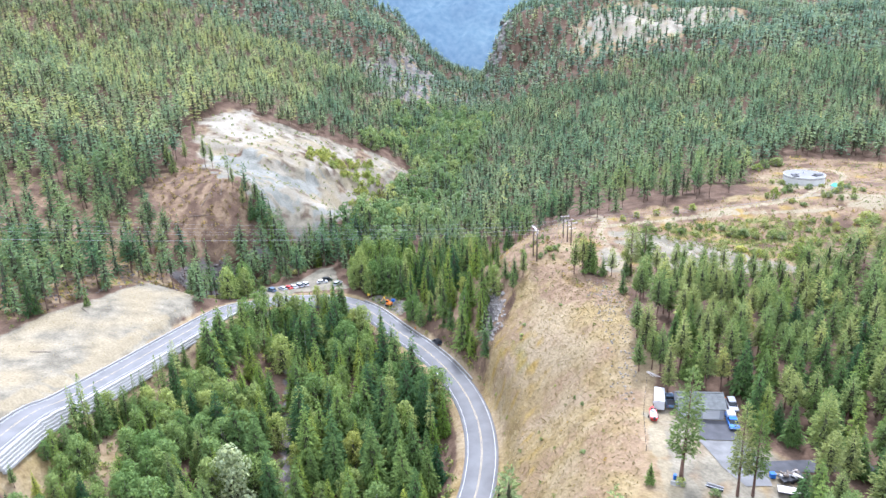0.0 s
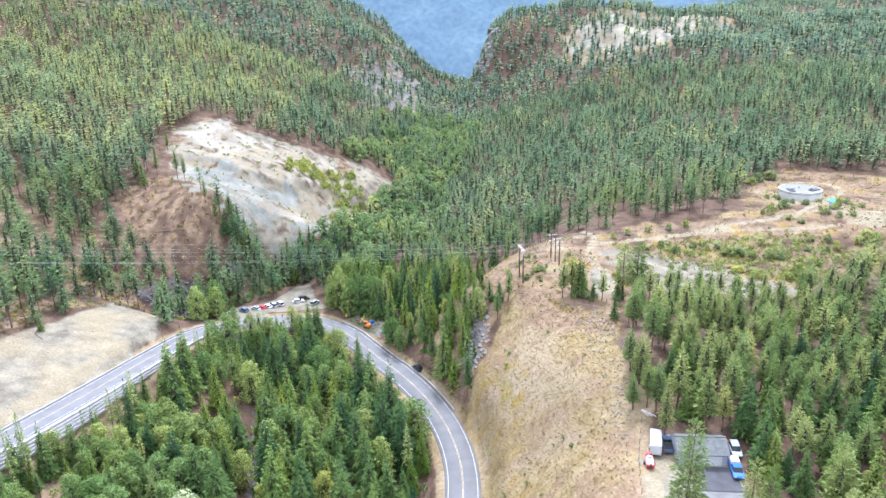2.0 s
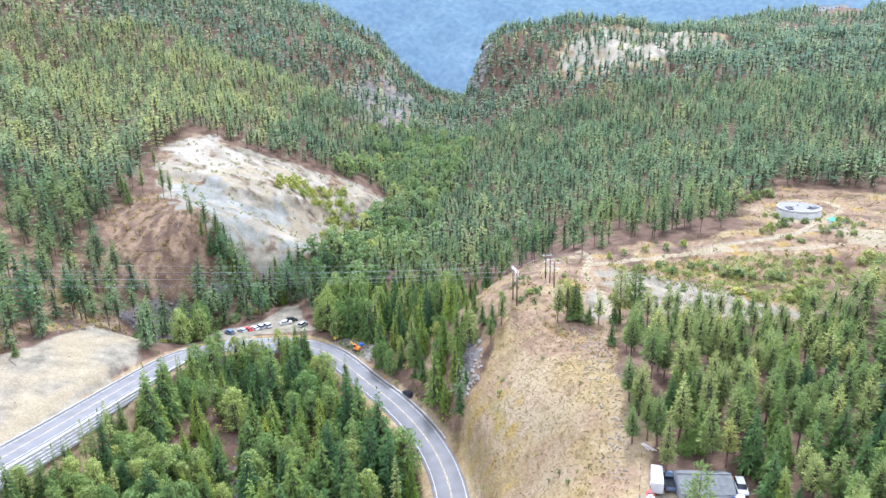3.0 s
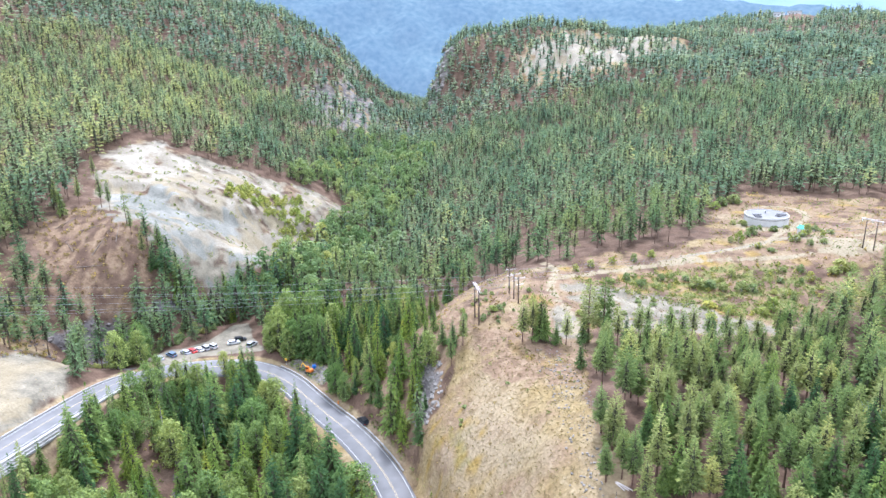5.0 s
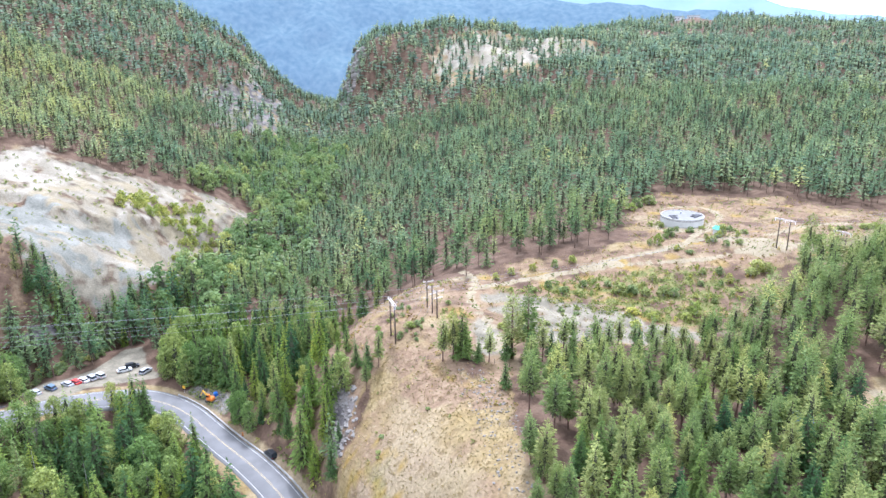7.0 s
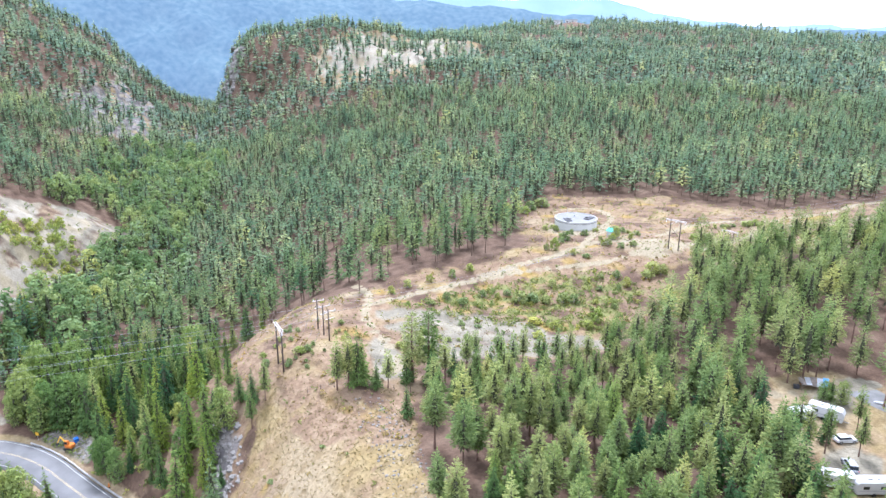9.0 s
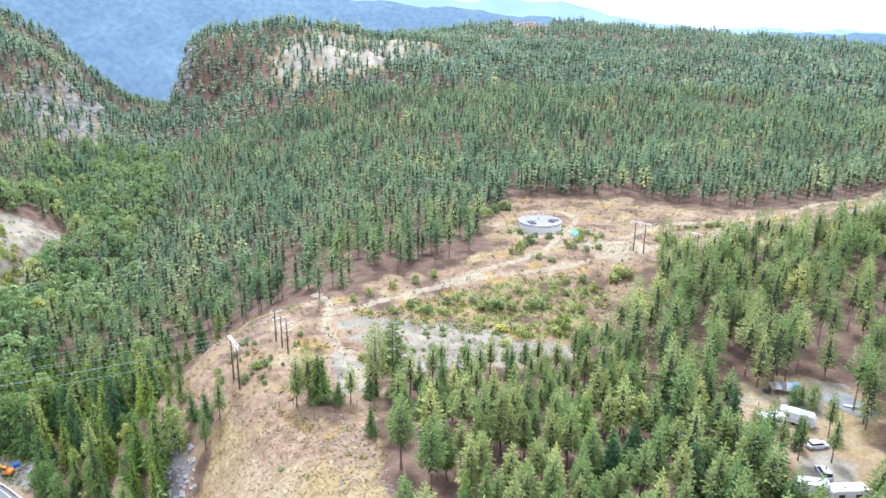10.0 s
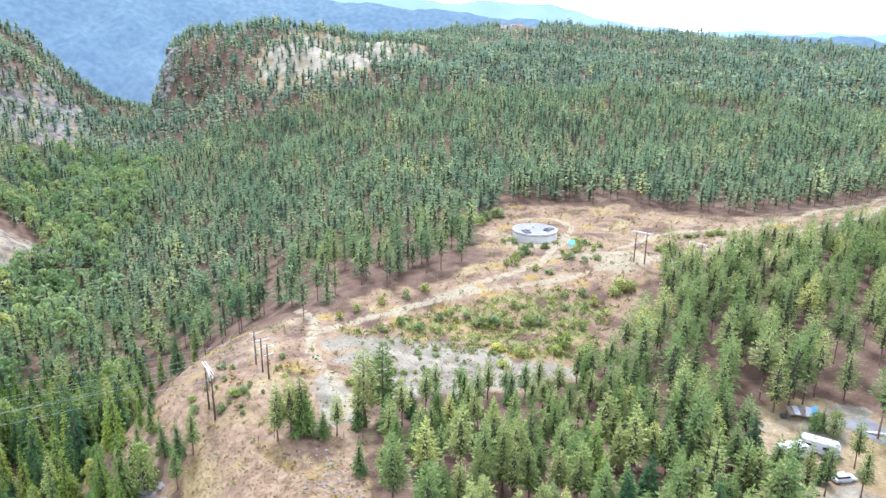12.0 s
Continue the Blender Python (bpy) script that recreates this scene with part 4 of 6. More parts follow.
def broad_woods():
    rng = np.random.RandomState(5)
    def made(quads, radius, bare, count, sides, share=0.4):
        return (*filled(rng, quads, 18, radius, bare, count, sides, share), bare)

    mid = [made(boughs(rng, 18, 3.1, b, 44, 4, 1.0, 0.1, 0.4, 0.05, k, 1.35, 0.8), 2.9, b, 4, 5) for b, k in ((0.06, 0.0), (0.14, 0.1))]
    mid += [made(boughs(rng, 18, 2.9, b, 42, 4, 0.75, 0.45, 0.15, 0.1, k, 1.4, 0.8), 2.9, b, 3, 5, 0.38) for b, k in ((0.24, 0.15), (0.34, 0.3), (0.4, 0.45), (0.3, 0.3))]
    far = [made(boughs(rng, 18, 3.0, b, 30, 2, 0.8, 0.3, 0.2, 0.09, k, 2.0, 1.0), 3.0, b, 3, 5) for b, k in ((0.06, 0.0), (0.16, 0.1), (0.3, 0.25), (0.38, 0.45), (0.34, 0.3), (0.24, 0.15))]
    dot = [made(boughs(rng, 18, 3.4, b, 16, 1, 0.85, 0.3, 0.2, 0.12, k, 3.6, 1.0), 3.4, b, 2, 5) for b, k in ((0.05, 0.1), (0.16, 0.3), (0.24, 0.5), (0.3, 0.6))]
    round_ = [made(leafy(rng, 18, 5.0, 0.08, 16, 24, 1.05)[0], 4.4, 0.08, 3, 5) for k in range(3)]
    tall = [made(boughs(rng, 18, 2.5, b, 84, 7, 0.75, 0.4, 0.15, 0.08, k * 0.7, 0.8), 2.4, b, 4, 5, 0.45) for b, k in ((0.2, 0.1), (0.36, 0.3), (0.44, 0.5), (0.48, 0.4))]

    px, py, r = scatter(-330, 330, -230, 92, 7.5, 6)
    keep = (openness(px, py) < -4) & (nearest(spline(CREEK, 8.0), px, py)[0] > 4) & (~near_wood(px, py)) & (r.uniform(0, 1, px.size) < 0.8)
    close = (np.abs(px - 10) < 110) & (py > -40)
    for pick_, kinds in ((keep & close, mid), (keep & ~close, dot)):
        n = pick_.sum()
        wood('wood', 'pine and fir woodland on the near side of the valley', MID_WOOD, BARK, px[pick_], py[pick_], r.uniform(12, 18, n), r.uniform(0, 0.8, n), kinds, r)

    def seen(x, y):
        # the fan of land that lies open to the drone's path
        a = np.degrees(np.arctan2(x, y))
        return (a > -38) & (a < 64) & (y > 92)

    bands = [("wood", 0, 340, 5.8, mid, MID_WOOD, 7), ("wood", 340, 680, 5.9, far, HAZY_RIDGE_WOOD, 8), ("far_wood", 680, 1000, 7.4, dot, HAZY_FAR_WOOD, 9), ("far_wood", 1000, 1450, 10.0, dot, HAZY_FAR_WOOD, 10)]
    for name, r0, r1, step, kinds, material, seed in bands:
        px, py, r = scatter(-900, 1150, 70, min(r1, 1400), step, seed)
        d = np.hypot(px, py)
        keep = seen(px, py) & (d >= r0) & (d < r1) & ~near_wood(px, py)
        px, py = px[keep], py[keep]
        thin = 0.96 + 0.22 * wave(px, py, 60, 31) - 0.45 * soft(inside(CRAG_FAR, px, py), 10) - (0.5 + 0.3 * wave(px, py, 25, 8)) * soft(inside(BALD, px, py), 30)
        thin -= 0.45 * ((px > 15) & (px < 165) & (py > 250) & (py < 335))
        thin -= 0.1 * ((px < -100) & (py < 420))
        keep = (openness(px, py) < -1.5) & (r.uniform(0, 1, px.size) < thin)
        px, py = px[keep], py[keep]
        creek, ch = nearest(spline(CREEK, 8.0), px, py)
        wet = (creek < 36 + 12 * wave(px, py, 40, 9)) & (py < 640) & (py > np.where(px > -52, 262, 330)) & (r.uniform(0, 1, px.size) < 0.48)
        h = (8.5 + 10.5 * r.beta(2.2, 1.6, px.size)) * (1 + 0.12 * wave(px, py, 80, 17))
        tint = np.clip(r.normal(0.38, 0.27, px.size) + 0.2 * wave(px, py, 110, 13), 0, 1)
        if r0 == 0:
            ex, ey, _ = scatter(104, 262, 100, 234, 8.5, 77)
            m = (openness(ex, ey) < -1) & (r.uniform(0, 1, ex.size) < 0.75)
            drop = (px > 100) & (px < 262) & (py > 100) & (py < 190) & (r.uniform(0, 1, px.size) < 0.35)
            px, py, wet, h, tint = px[~drop], py[~drop], wet[~drop], h[~drop], tint[~drop]
            cut = (px > 100) & (px < 262) & (py > 100) & (py < 234)
            cx, cy = np.append(px[cut], ex[m]), np.append(py[cut], ey[m])
            airy = (r.uniform(0, 1, cx.size) > 0.24) | (cx < 122) | (cy > 212)
            cx, cy = cx[airy], cy[airy]
            wood('camp_wood', 'tall pines with bare trunks standing round the camp', CAMP_PINE, RED_BARK, cx, cy, r.uniform(13, 19, cx.size), r.uniform(0.0, 1.0, cx.size) ** 1.3, tall, r)
            px, py, wet, h, tint = px[~cut], py[~cut], wet[~cut], h[~cut], tint[~cut]
        left = (px < -95) & (py < 420) | (np.hypot(px + 75, py - 285) < 40)
        h = np.where(left, h * 1.12, h)
        tint = np.where(np.hypot(px + 70, py - 290) < 40, tint * 0.5, tint)
        # sunlight on the west hillside is put in as lighter tree tints
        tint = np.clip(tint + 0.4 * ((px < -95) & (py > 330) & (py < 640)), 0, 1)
        a = ~wet
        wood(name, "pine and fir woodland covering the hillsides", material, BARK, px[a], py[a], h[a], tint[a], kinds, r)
        if wet.any():
            wood("creek_wood", "light green broadleaf trees along the creek bottom", LEAF_WOOD, GREY_BARK, px[wet], py[wet], h[wet] * 0.9, tint[wet], round_, r)


def bend_thicket():
    """Low broadleaf trees that fill the inside of the bend."""
    px, py, r = scatter(-76, -14, 205, 243, 5.2, 91)
    keep = nearest(ROAD_LINE, px, py)[0] > 6.2
    for x, y in zip(px[keep], py[keep]):
        d = math.hypot(x + 45, y - 222)
        if x < -8 - (y - 205) * 0.62 and r.uniform() < 0.62:
            plant('leaf' if r.uniform() < 0.5 else 'fir', x, y, r.uniform(8, 15), r.randint(3), r.uniform(0.85, 1.25))
    px, py, r = scatter(-93, -56, 94, 182, 4.4, 93)
    d = nearest(ROAD_LINE, px, py)[0]
    for x, y, e in zip(px, py, d):
        if e > 7.6 and r.uniform() < 0.75:
            kind = ('leaf', 'pine', 'cedar', 'leaf')[r.randint(4)]
            plant(kind, x, y, r.uniform(3.5, 7) + 0.3 * (e - 8), r.randint(2), r.uniform(1.0, 1.3))


def bank_trees():
    """Dense trees on the steep bank above the road, and dark firs behind the parking place and at the quarry's foot."""
    bank = [(-18, 236), (-13, 222), (-6, 206), (0, 195), (5, 184), (10, 180), (13, 190), (13, 204), (17, 214), (12, 232), (0, 244)]
    behind = [(-42, 262), (-34, 252), (-14, 240), (6, 236), (12, 262), (-10, 285), (-45, 288)]
    foot = [(-98, 292), (-78, 290), (-60, 292), (-44, 290), (-34, 300), (-44, 318), (-84, 304)]
    for outline, step, seed, share, low, high, kinds in ((bank, 4.6, 61, 0.5, 5, 12, ("cedar", "fir", "fir", "leaf")), (behind, 5.0, 62, 0.65, 12, 20, ("fir", "fir", "pine", "cedar", "fir", "leaf")), (foot, 5.2, 63, 0.7, 11, 17, ("fir", "pine", "pine", "cedar"))):
        a = np.array(outline)
        px, py, r = scatter(a[:, 0].min(), a[:, 0].max(), a[:, 1].min(), a[:, 1].max(), step, seed)
        keep = (inside(outline, px, py) > 0) & (nearest(ROAD_LINE, px, py)[0] > 6.0) & (inside(RUBBLE, px, py) < -1.5) & (inside(LOT_OUTLINE, px, py) < -1) & (inside(SLOPE, px, py) < 1) & (inside(CRAG, px, py) < 1)
        for x, y in zip(px[keep], py[keep]):
            if r.uniform() < share:
                plant(kinds[r.randint(len(kinds))], x, y, r.uniform(low, high), r.randint(2), r.uniform(0.9, 1.15))


stand()
bend_thicket()
bank_trees()
broad_woods()


# ---- things: helpers ----
def thing(name, x, y, label, category, group="", turn=0.0, z=None):
    ob = new(name)
    ob.matrix_world = Matrix.Translation((x, y, float(land(x, y)[0]) if z is None else z)) @ Matrix.Rotation(radians(turn), 4, "Z")
    return tagged(ob, label, category, group)


def part(name, bm, material, parent, label="", smooth_faces=False):
    me = bpy.data.meshes.new(name)
    bm.to_mesh(me)
    bm.free()
    if smooth_faces:
        me.shade_smooth()
    me.materials.append(material)
    ob = new(name, me)
    ob.parent = parent
    if label:
        ob["label"] = label
    return ob


def block(sx, sy, sz, x=0.0, y=0.0, z=0.0, bevel=0.0, turn=(0, 0, 0), taper=1.0, bm=None):
    """A box standing on z, narrowed at the top, with softened edges."""
    bm = bm or bmesh.new()
    made = bmesh.ops.create_cube(bm, size=1)["verts"]
    for v in made:
        k = taper if v.co.z > 0 else 1
        v.co = Vector((v.co.x * sx * k, v.co.y * sy * k, (v.co.z + 0.5) * sz))
    if bevel:
        es = list({e for v in made for e in v.link_edges})
        made = list({v for f in bmesh.ops.bevel(bm, geom=es, offset=bevel, segments=2, affect="EDGES")["faces"] for v in f.verts} | {v for v in made if v.is_valid})
    bmesh.ops.transform(bm, matrix=pose(x, y, z, *turn), verts=made)
    return bm


def rod(a, b, r0, r1=None, sides=8, bm=None):
    """A round bar from a to b."""
    bm = bm or bmesh.new()
    a, b = Vector(a), Vector(b)
    made = bmesh.ops.create_cone(bm, cap_ends=True, segments=sides, radius1=r0, radius2=r0 if r1 is None else r1, depth=(b - a).length)["verts"]
    m = Matrix.Translation((a + b) / 2) @ (b - a).to_track_quat("Z", "Y").to_matrix().to_4x4()
    bmesh.ops.transform(bm, matrix=m, verts=made)
    return bm


def outline_solid(points, depth, bm=None, m=None):
    """A flat outline in x and z, given thickness along y."""
    bm = bm or bmesh.new()
    f = bm.faces.new([bm.verts.new((px, -depth / 2, pz)) for px, pz in points])
    made = bmesh.ops.extrude_face_region(bm, geom=[f])["geom"]
    moved = [v for v in made if isinstance(v, bmesh.types.BMVert)]
    bmesh.ops.translate(bm, vec=(0, depth, 0), verts=moved)
    bmesh.ops.recalc_face_normals(bm, faces=bm.faces)
    if m:
        bmesh.ops.transform(bm, matrix=m, verts=list(f.verts) + moved)
    return bm


# ---- power line ----
def h_frame(x, y, turn, high=10.4, apart=4.4, arm=7.6):
    """Two wooden poles with a pale crossarm; the arm lies along the thing's x."""
    t = thing("power_pole", x, y, "two-legged wooden power pole with pale crossarm on dry ground", "power pole", "power poles", turn)
    for s in (-1, 1):
        part("leg", rod((s * apart / 2, 0, -0.8), (s * apart / 2, 0, high), 0.2, 0.15, 9), WOOD_POLE, t, smooth_faces=True)
        part("brace", rod((s * apart / 2, 0.16, high - 2.1), (s * 0.3, 0.16, high - 0.35), 0.06, bm=None, sides=6), PALE_WOOD, t)
        part("cross_brace", rod((s * apart / 2, -0.16 * s, high * 0.42), (-s * apart / 2, -0.16 * s, high * 0.75), 0.05, sides=6), WOOD_POLE, t)
    part("crossarm", block(arm, 0.22, 0.3, 0, 0.24, high - 0.45, 0.03), PALE_WOOD, t, "pale weathered crossarm")
    part("crossarm", block(arm, 0.16, 0.26, 0, -0.24, high - 0.43, 0.03), PALE_WOOD, t, "pale weathered crossarm")
    for s in (-1, 0, 1):
        bm = bmesh.new()
        for k in range(5):
            rod((s * arm * 0.47, 0, high - 0.55 - k * 0.16), (s * arm * 0.47, 0, high - 0.65 - k * 0.16), 0.14, 0.09, 10, bm)
        part("insulator", bm, PORCELAIN, t)
    return t


def single_pole(x, y, turn, high):
    t = thing("utility_pole", x, y, "dark wooden utility pole with pale crossarms", "utility pole", "poles of the dead-end group", turn)
    part("pole", rod((0, 0, -0.8), (0, 0, high), 0.19, 0.14, 9), WOOD_POLE, t, smooth_faces=True)
    for k, (dz, w) in enumerate(((0.5, 3.2), (2.4, 2.4))):
        part("crossarm", block(w, 0.16, 0.2, 0.5, 0.22, high - dz - 0.2, 0.02, (0, 0, 12 * k)), PALE_WOOD, t, "pale crossarm")
    for s in (-1, 1):
        part("insulator", rod((s * 1.3 + 0.5, 0.22, high - 0.5), (s * 1.3 + 0.5, 0.22, high - 0.1), 0.1, 0.06), PORCELAIN, t)
    part("guy_wire", rod((0, 0, high - 0.6), (-4.2, -0.6, 0.2), 0.025, sides=5), CABLE, t)
    return t


h_frame(27.1, 209.7, 98, arm=6.2)
h_frame(162.5, 244.2, -62, apart=3.5, arm=7.0)
h_frame(174.6, 232.4, -75, 10.0, 3.0, 6.0)
for gx_, gy_ in ((38.8, 226.2), (39.4, 221.6), (39.9, 217.2)):
    single_pole(gx_, gy_, 8, 8.2)


def cable(a, b, sag, r=0.019):
    """One hanging wire."""
    t = tagged(new("power_cable"), "thin grey overhead power cable between poles", "cable", "overhead cables")
    co, faces = [], []
    a, b = Vector(a), Vector(b)
    side = (b - a).cross(Vector((0, 0, 1))).normalized()
    n = 22
    for i in range(n + 1):
        u = i / n
        p = a.lerp(b, u) - Vector((0, 0, 4 * sag * u * (1 - u)))
        for k in range(4):
            c = math.cos(k * 1.5708) * r, math.sin(k * 1.5708) * r
            co.append(p + side * c[0] + Vector((0, 0, c[1])))
        if i:
            o = 4 * (i - 1)
            faces += [(o + k, o + (k + 1) % 4, o + 4 + (k + 1) % 4, o + 4 + k) for k in range(4)]
    me = bpy.data.meshes.new("wire")
    me.from_pydata([tuple(c) for c in co], [], faces)
    me.materials.append(CABLE)
    ob = new("wire", me)
    ob.parent = t
    return t


for k, s in enumerate((-3.6, 0, 3.6)):
    cable((26.8, 209.7 + s, 42.9), (-250, 142 + s * 2.5 + 6, 80), 4.5)
    cable((26.8, 209.7 + s, 42.8), (39.4, 221.6 + s * 1.2, 42.2), 0.25)
    cable((39.4, 221.6 + s * 1.2, 42.2), (162.5 + s * 0.45, 244.2 - s * 0.85, 46.8), 2.2)
    cable((162.5 + s * 0.45, 244.2 - s * 0.85, 46.8), (330 + s, 262 - s, 48), 3.0)
for k, s in enumerate((-4.6, 0.2, 4.6)):
    cable((39.4, 221.6 + s, 41.2 - 0.3 * k), (-250, 168 + s * 3, 76), 6.5)


# ---- water tank and shed ----
def water_tank(x, y, z, r, high):
    t = thing("water_tank", x, y, "round white concrete water tank standing in a dry clearing", "water tank", z=z)

    def ring(r0, r1, z0, z1, n=64):
        bm = bmesh.new()
        loops = [[bm.verts.new((q * math.cos(6.2832 * i / n), q * math.sin(6.2832 * i / n), h)) for i in range(n)] for q, h in ((r0, z0), (r0, z1), (r1, z1), (r1, z0))]
        for a, b in zip(loops, loops[1:] + loops[:1]):
            for i in range(n):
                bm.faces.new((a[i], a[(i + 1) % n], b[(i + 1) % n], b[i]))
        bmesh.ops.recalc_face_normals(bm, faces=bm.faces)
        return bm

    part("wall", ring(r - 0.25, r, -0.8, high), TANK_WALL, t, smooth_faces=False)
    part("rim", ring(r - 0.3, r + 0.12, high, high + 0.28), CONCRETE, t, "pale concrete rim")
    # thin dark ring drawn as the shade line under the rim
    part("shadow_gap", ring(r - 0.2, r + 0.03, high - 0.5, high - 0.32), DARK_HOLE, t, "dark band standing for the shade below the rim")
    part("roof", rod((0, 0, high - 0.35), (0, 0, high + 0.12), r - 0.3, r - 0.3, 64), TANK_TOP, t, "grey flat roof slab")
    for a in (200, 330):
        d = Vector((math.cos(radians(a)), math.sin(radians(a)), 0)) * (r * 0.62)
        part("hatch", block(4.6, 2.2, 0.3, d.x, d.y, high + 0.12, 0.05, (0, 0, a + 60)), DARK_HOLE, t, "dark roof hatch")
        part("hatch_lid", block(1.4, 1.2, 0.3, d.x * 0.8, d.y * 0.8, high + 0.6, 0.05, (0, 0, a)), TANK_TOP, t)
    part("vent", rod((0.5, 2, high), (0.5, 2, high + 1.0), 0.22, 0.3, 12), STEEL, t, "steel roof vent")
    part("aerial", rod((-1, 5, high), (-1, 5, high + 3.2), 0.05, sides=6), STEEL, t)
    bm = bmesh.new()
    for s in (-0.25, 0.25):
        rod((r + 0.15, s, 0), (r + 0.15, s, high + 0.6), 0.04, sides=6, bm=bm)
    for k in range(int(high / 0.35)):
        rod((r + 0.15, -0.25, 0.3 + k * 0.35), (r + 0.15, 0.25, 0.3 + k * 0.35), 0.025, sides=5, bm=bm)
    part("ladder", bm, STEEL, t)


water_tank(151.5, 289, 34.3, 8.1, 3.7)
shed = thing("tank_shed", 153.6, 267.5, "small white shed with green metal roof among bushes", "shed", turn=15)
part("wall", block(2.6, 2.4, 2.0, 0, 0, -0.2, 0.03), WHITE_PAINT, shed)
part("roof", outline_solid([(-1.7, 1.75), (0, 2.7), (1.7, 1.75), (1.7, 1.85), (0, 2.85), (-1.7, 1.85)], 2.9), GREEN_PAINT, shed, "green metal gable roof")
part("door", block(0.9, 0.08, 1.7, 0.3, -1.23, 0, 0.02), GREY_PAINT, shed, "grey door")


# ---- vehicles ----
def wheels(t, length, width, r):
    for sx in (-0.3, 0.31):
        for sy in (-1, 1):
            w = part("wheel", rod((sx * length, sy * (width / 2 - 0.22), r), (sx * length, sy * (width / 2 + 0.02), r), r, sides=14), RUBBER, t)
            part("rim", rod((sx * length, sy * (width / 2 + 0.005), r), (sx * length, sy * (width / 2 + 0.035), r), r * 0.6, sides=10), STEEL, w, "alloy wheel rim")


def car(x, y, turn, paint, colour, kind="hatch", z=None, where="parked on the gravel lot", group="cars on the gravel lot"):
    """A car, its nose along the thing's x."""
    l, w = (4.5, 1.85) if kind != "pickup" else (5.6, 1.95)
    t = thing("pickup_truck" if kind == "pickup" else "car", x, y, colour + (" pickup truck " if kind == "pickup" else " car ") + where, "pickup truck" if kind == "pickup" else "car", group, turn, z)
    side = [(-l / 2, 0.38), (-l / 2 + 0.05, 0.85), (-l / 2 + 0.2, 1.0), (l * 0.24, 1.0), (l / 2 - 0.25, 0.86), (l / 2, 0.68), (l / 2 - 0.02, 0.36), (l * 0.3, 0.26), (-l * 0.3, 0.26)]
    bm = outline_solid(side, w)
    bmesh.ops.bevel(bm, geom=list(bm.edges), offset=0.07, segments=2, affect="EDGES")
    part("body", bm, paint, t, colour + " painted body")
    if kind == "pickup":
        glass, top = [(-0.35, 0.96), (-0.2, 1.6), (1.05, 1.6), (1.65, 0.96)], [(-0.22, 1.58), (1.06, 1.58), (0.95, 1.68), (-0.12, 1.68)]
        part("bed", block(2.0, w - 0.35, 0.06, -1.55, 0, 1.0), DARK_HOLE, t, "open dark cargo bed")
        for s in (-1, 1):
            part("bed_side", block(2.1, 0.1, 0.22, -1.6, s * (w / 2 - 0.1), 0.96, 0.02), paint, t)
    else:
        back = -l / 2 + (0.2 if kind == "suv" else 0.45)
        hi = 1.68 if kind == "suv" else 1.45
        glass, top = [(back, 0.96), (back + 0.3, hi - 0.06), (0.5, hi - 0.06), (1.25, 0.96)], [(back + 0.28, hi - 0.08), (0.52, hi - 0.08), (0.38, hi + 0.02), (back + 0.42, hi + 0.02)]
    bm = outline_solid(glass, w - 0.24)
    for v in bm.verts:
        if v.co.z > 1.2:
            v.co.y *= 0.86
    part("window_glass", bm, GLASS, t, "dark tinted windows")
    bm = outline_solid(top, (w - 0.24) * 0.87)
    part("roof", bm, paint, t)
    for s in (-1, 1):
        part("headlight", block(0.08, 0.34, 0.13, l / 2 - 0.06, s * (w / 2 - 0.3), 0.66, 0.02), PORCELAIN, t, "clear headlight")
        part("tail_light", block(0.06, 0.24, 0.2, -l / 2 + 0.01, s * (w / 2 - 0.2), 0.72, 0.02), RED_PAINT, t, "red tail light")
        part("wing_mirror", block(0.12, 0.16, 0.12, l * 0.18, s * (w / 2 + 0.06), 1.0, 0.02), paint, t)
    part("bumper", block(0.12, w - 0.1, 0.2, l / 2 - 0.03, 0, 0.34, 0.03), DARK_HOLE, t)
    wheels(t, l, w, 0.34)
    return t


LOT_CARS = [(-75.5, 253.2, GREY_PAINT, "grey", "hatch"), (-71.9, 255.2, SLATE_PAINT, "dark blue", "suv"), (-68.0, 257.8, GREY_PAINT, "grey", "hatch"), (-66.2, 259.2, RED_PAINT, "red", "hatch"), (-64.2, 260.2, WHITE_PAINT, "white", "hatch"),
            (-62.4, 261.6, GREY_PAINT, "silver grey", "suv"), (-60.2, 262.8, WHITE_PAINT, "white", "suv")]
for cx, cy, paint, colour, kind in LOT_CARS:
    car(cx, cy, 139, paint, colour, kind)
car(-53.6, 266.4, 20, WHITE_PAINT, "white", "hatch")
car(-52.0, 269.2, 15, BLACK_PAINT, "black", "suv")
car(-46.8, 264.2, 60, GREY_PAINT, "grey", "suv")
car(-5.4, 207.2, 120, BLACK_PAINT, "black", "suv", where="pulled over on the road shoulder", group="")


# ---- roadworks at the bend ----
digger = thing("excavator", -23.8, 238.4, "small orange excavator parked on rubble beside the road", "excavator", turn=150)
for s in (-1, 1):
    bm = block(2.6, 0.45, 0.6, 0, s * 0.8, 0.0, 0.2)
    part("track", bm, RUBBER, digger, "black rubber crawler track")
part("undercarriage", block(1.2, 1.2, 0.4, 0, 0, 0.3, 0.05), DARK_HOLE, digger)
part("house", block(2.1, 1.7, 0.9, -0.3, 0, 0.72, 0.15), ORANGE_PAINT, digger)
cab = part("cab", block(1.1, 0.85, 1.1, 0.2, 0.42, 1.55, 0.1, taper=0.85), ORANGE_PAINT, digger)
part("cab_window", block(0.95, 0.9, 0.6, 0.24, 0.42, 1.85, 0.04), GLASS, cab, "dark cab window")
part("boom", rod((0.7, -0.2, 1.3), (2.4, -0.2, 3.2), 0.2, 0.16), YELLOW_PAINT, digger, "yellow boom")
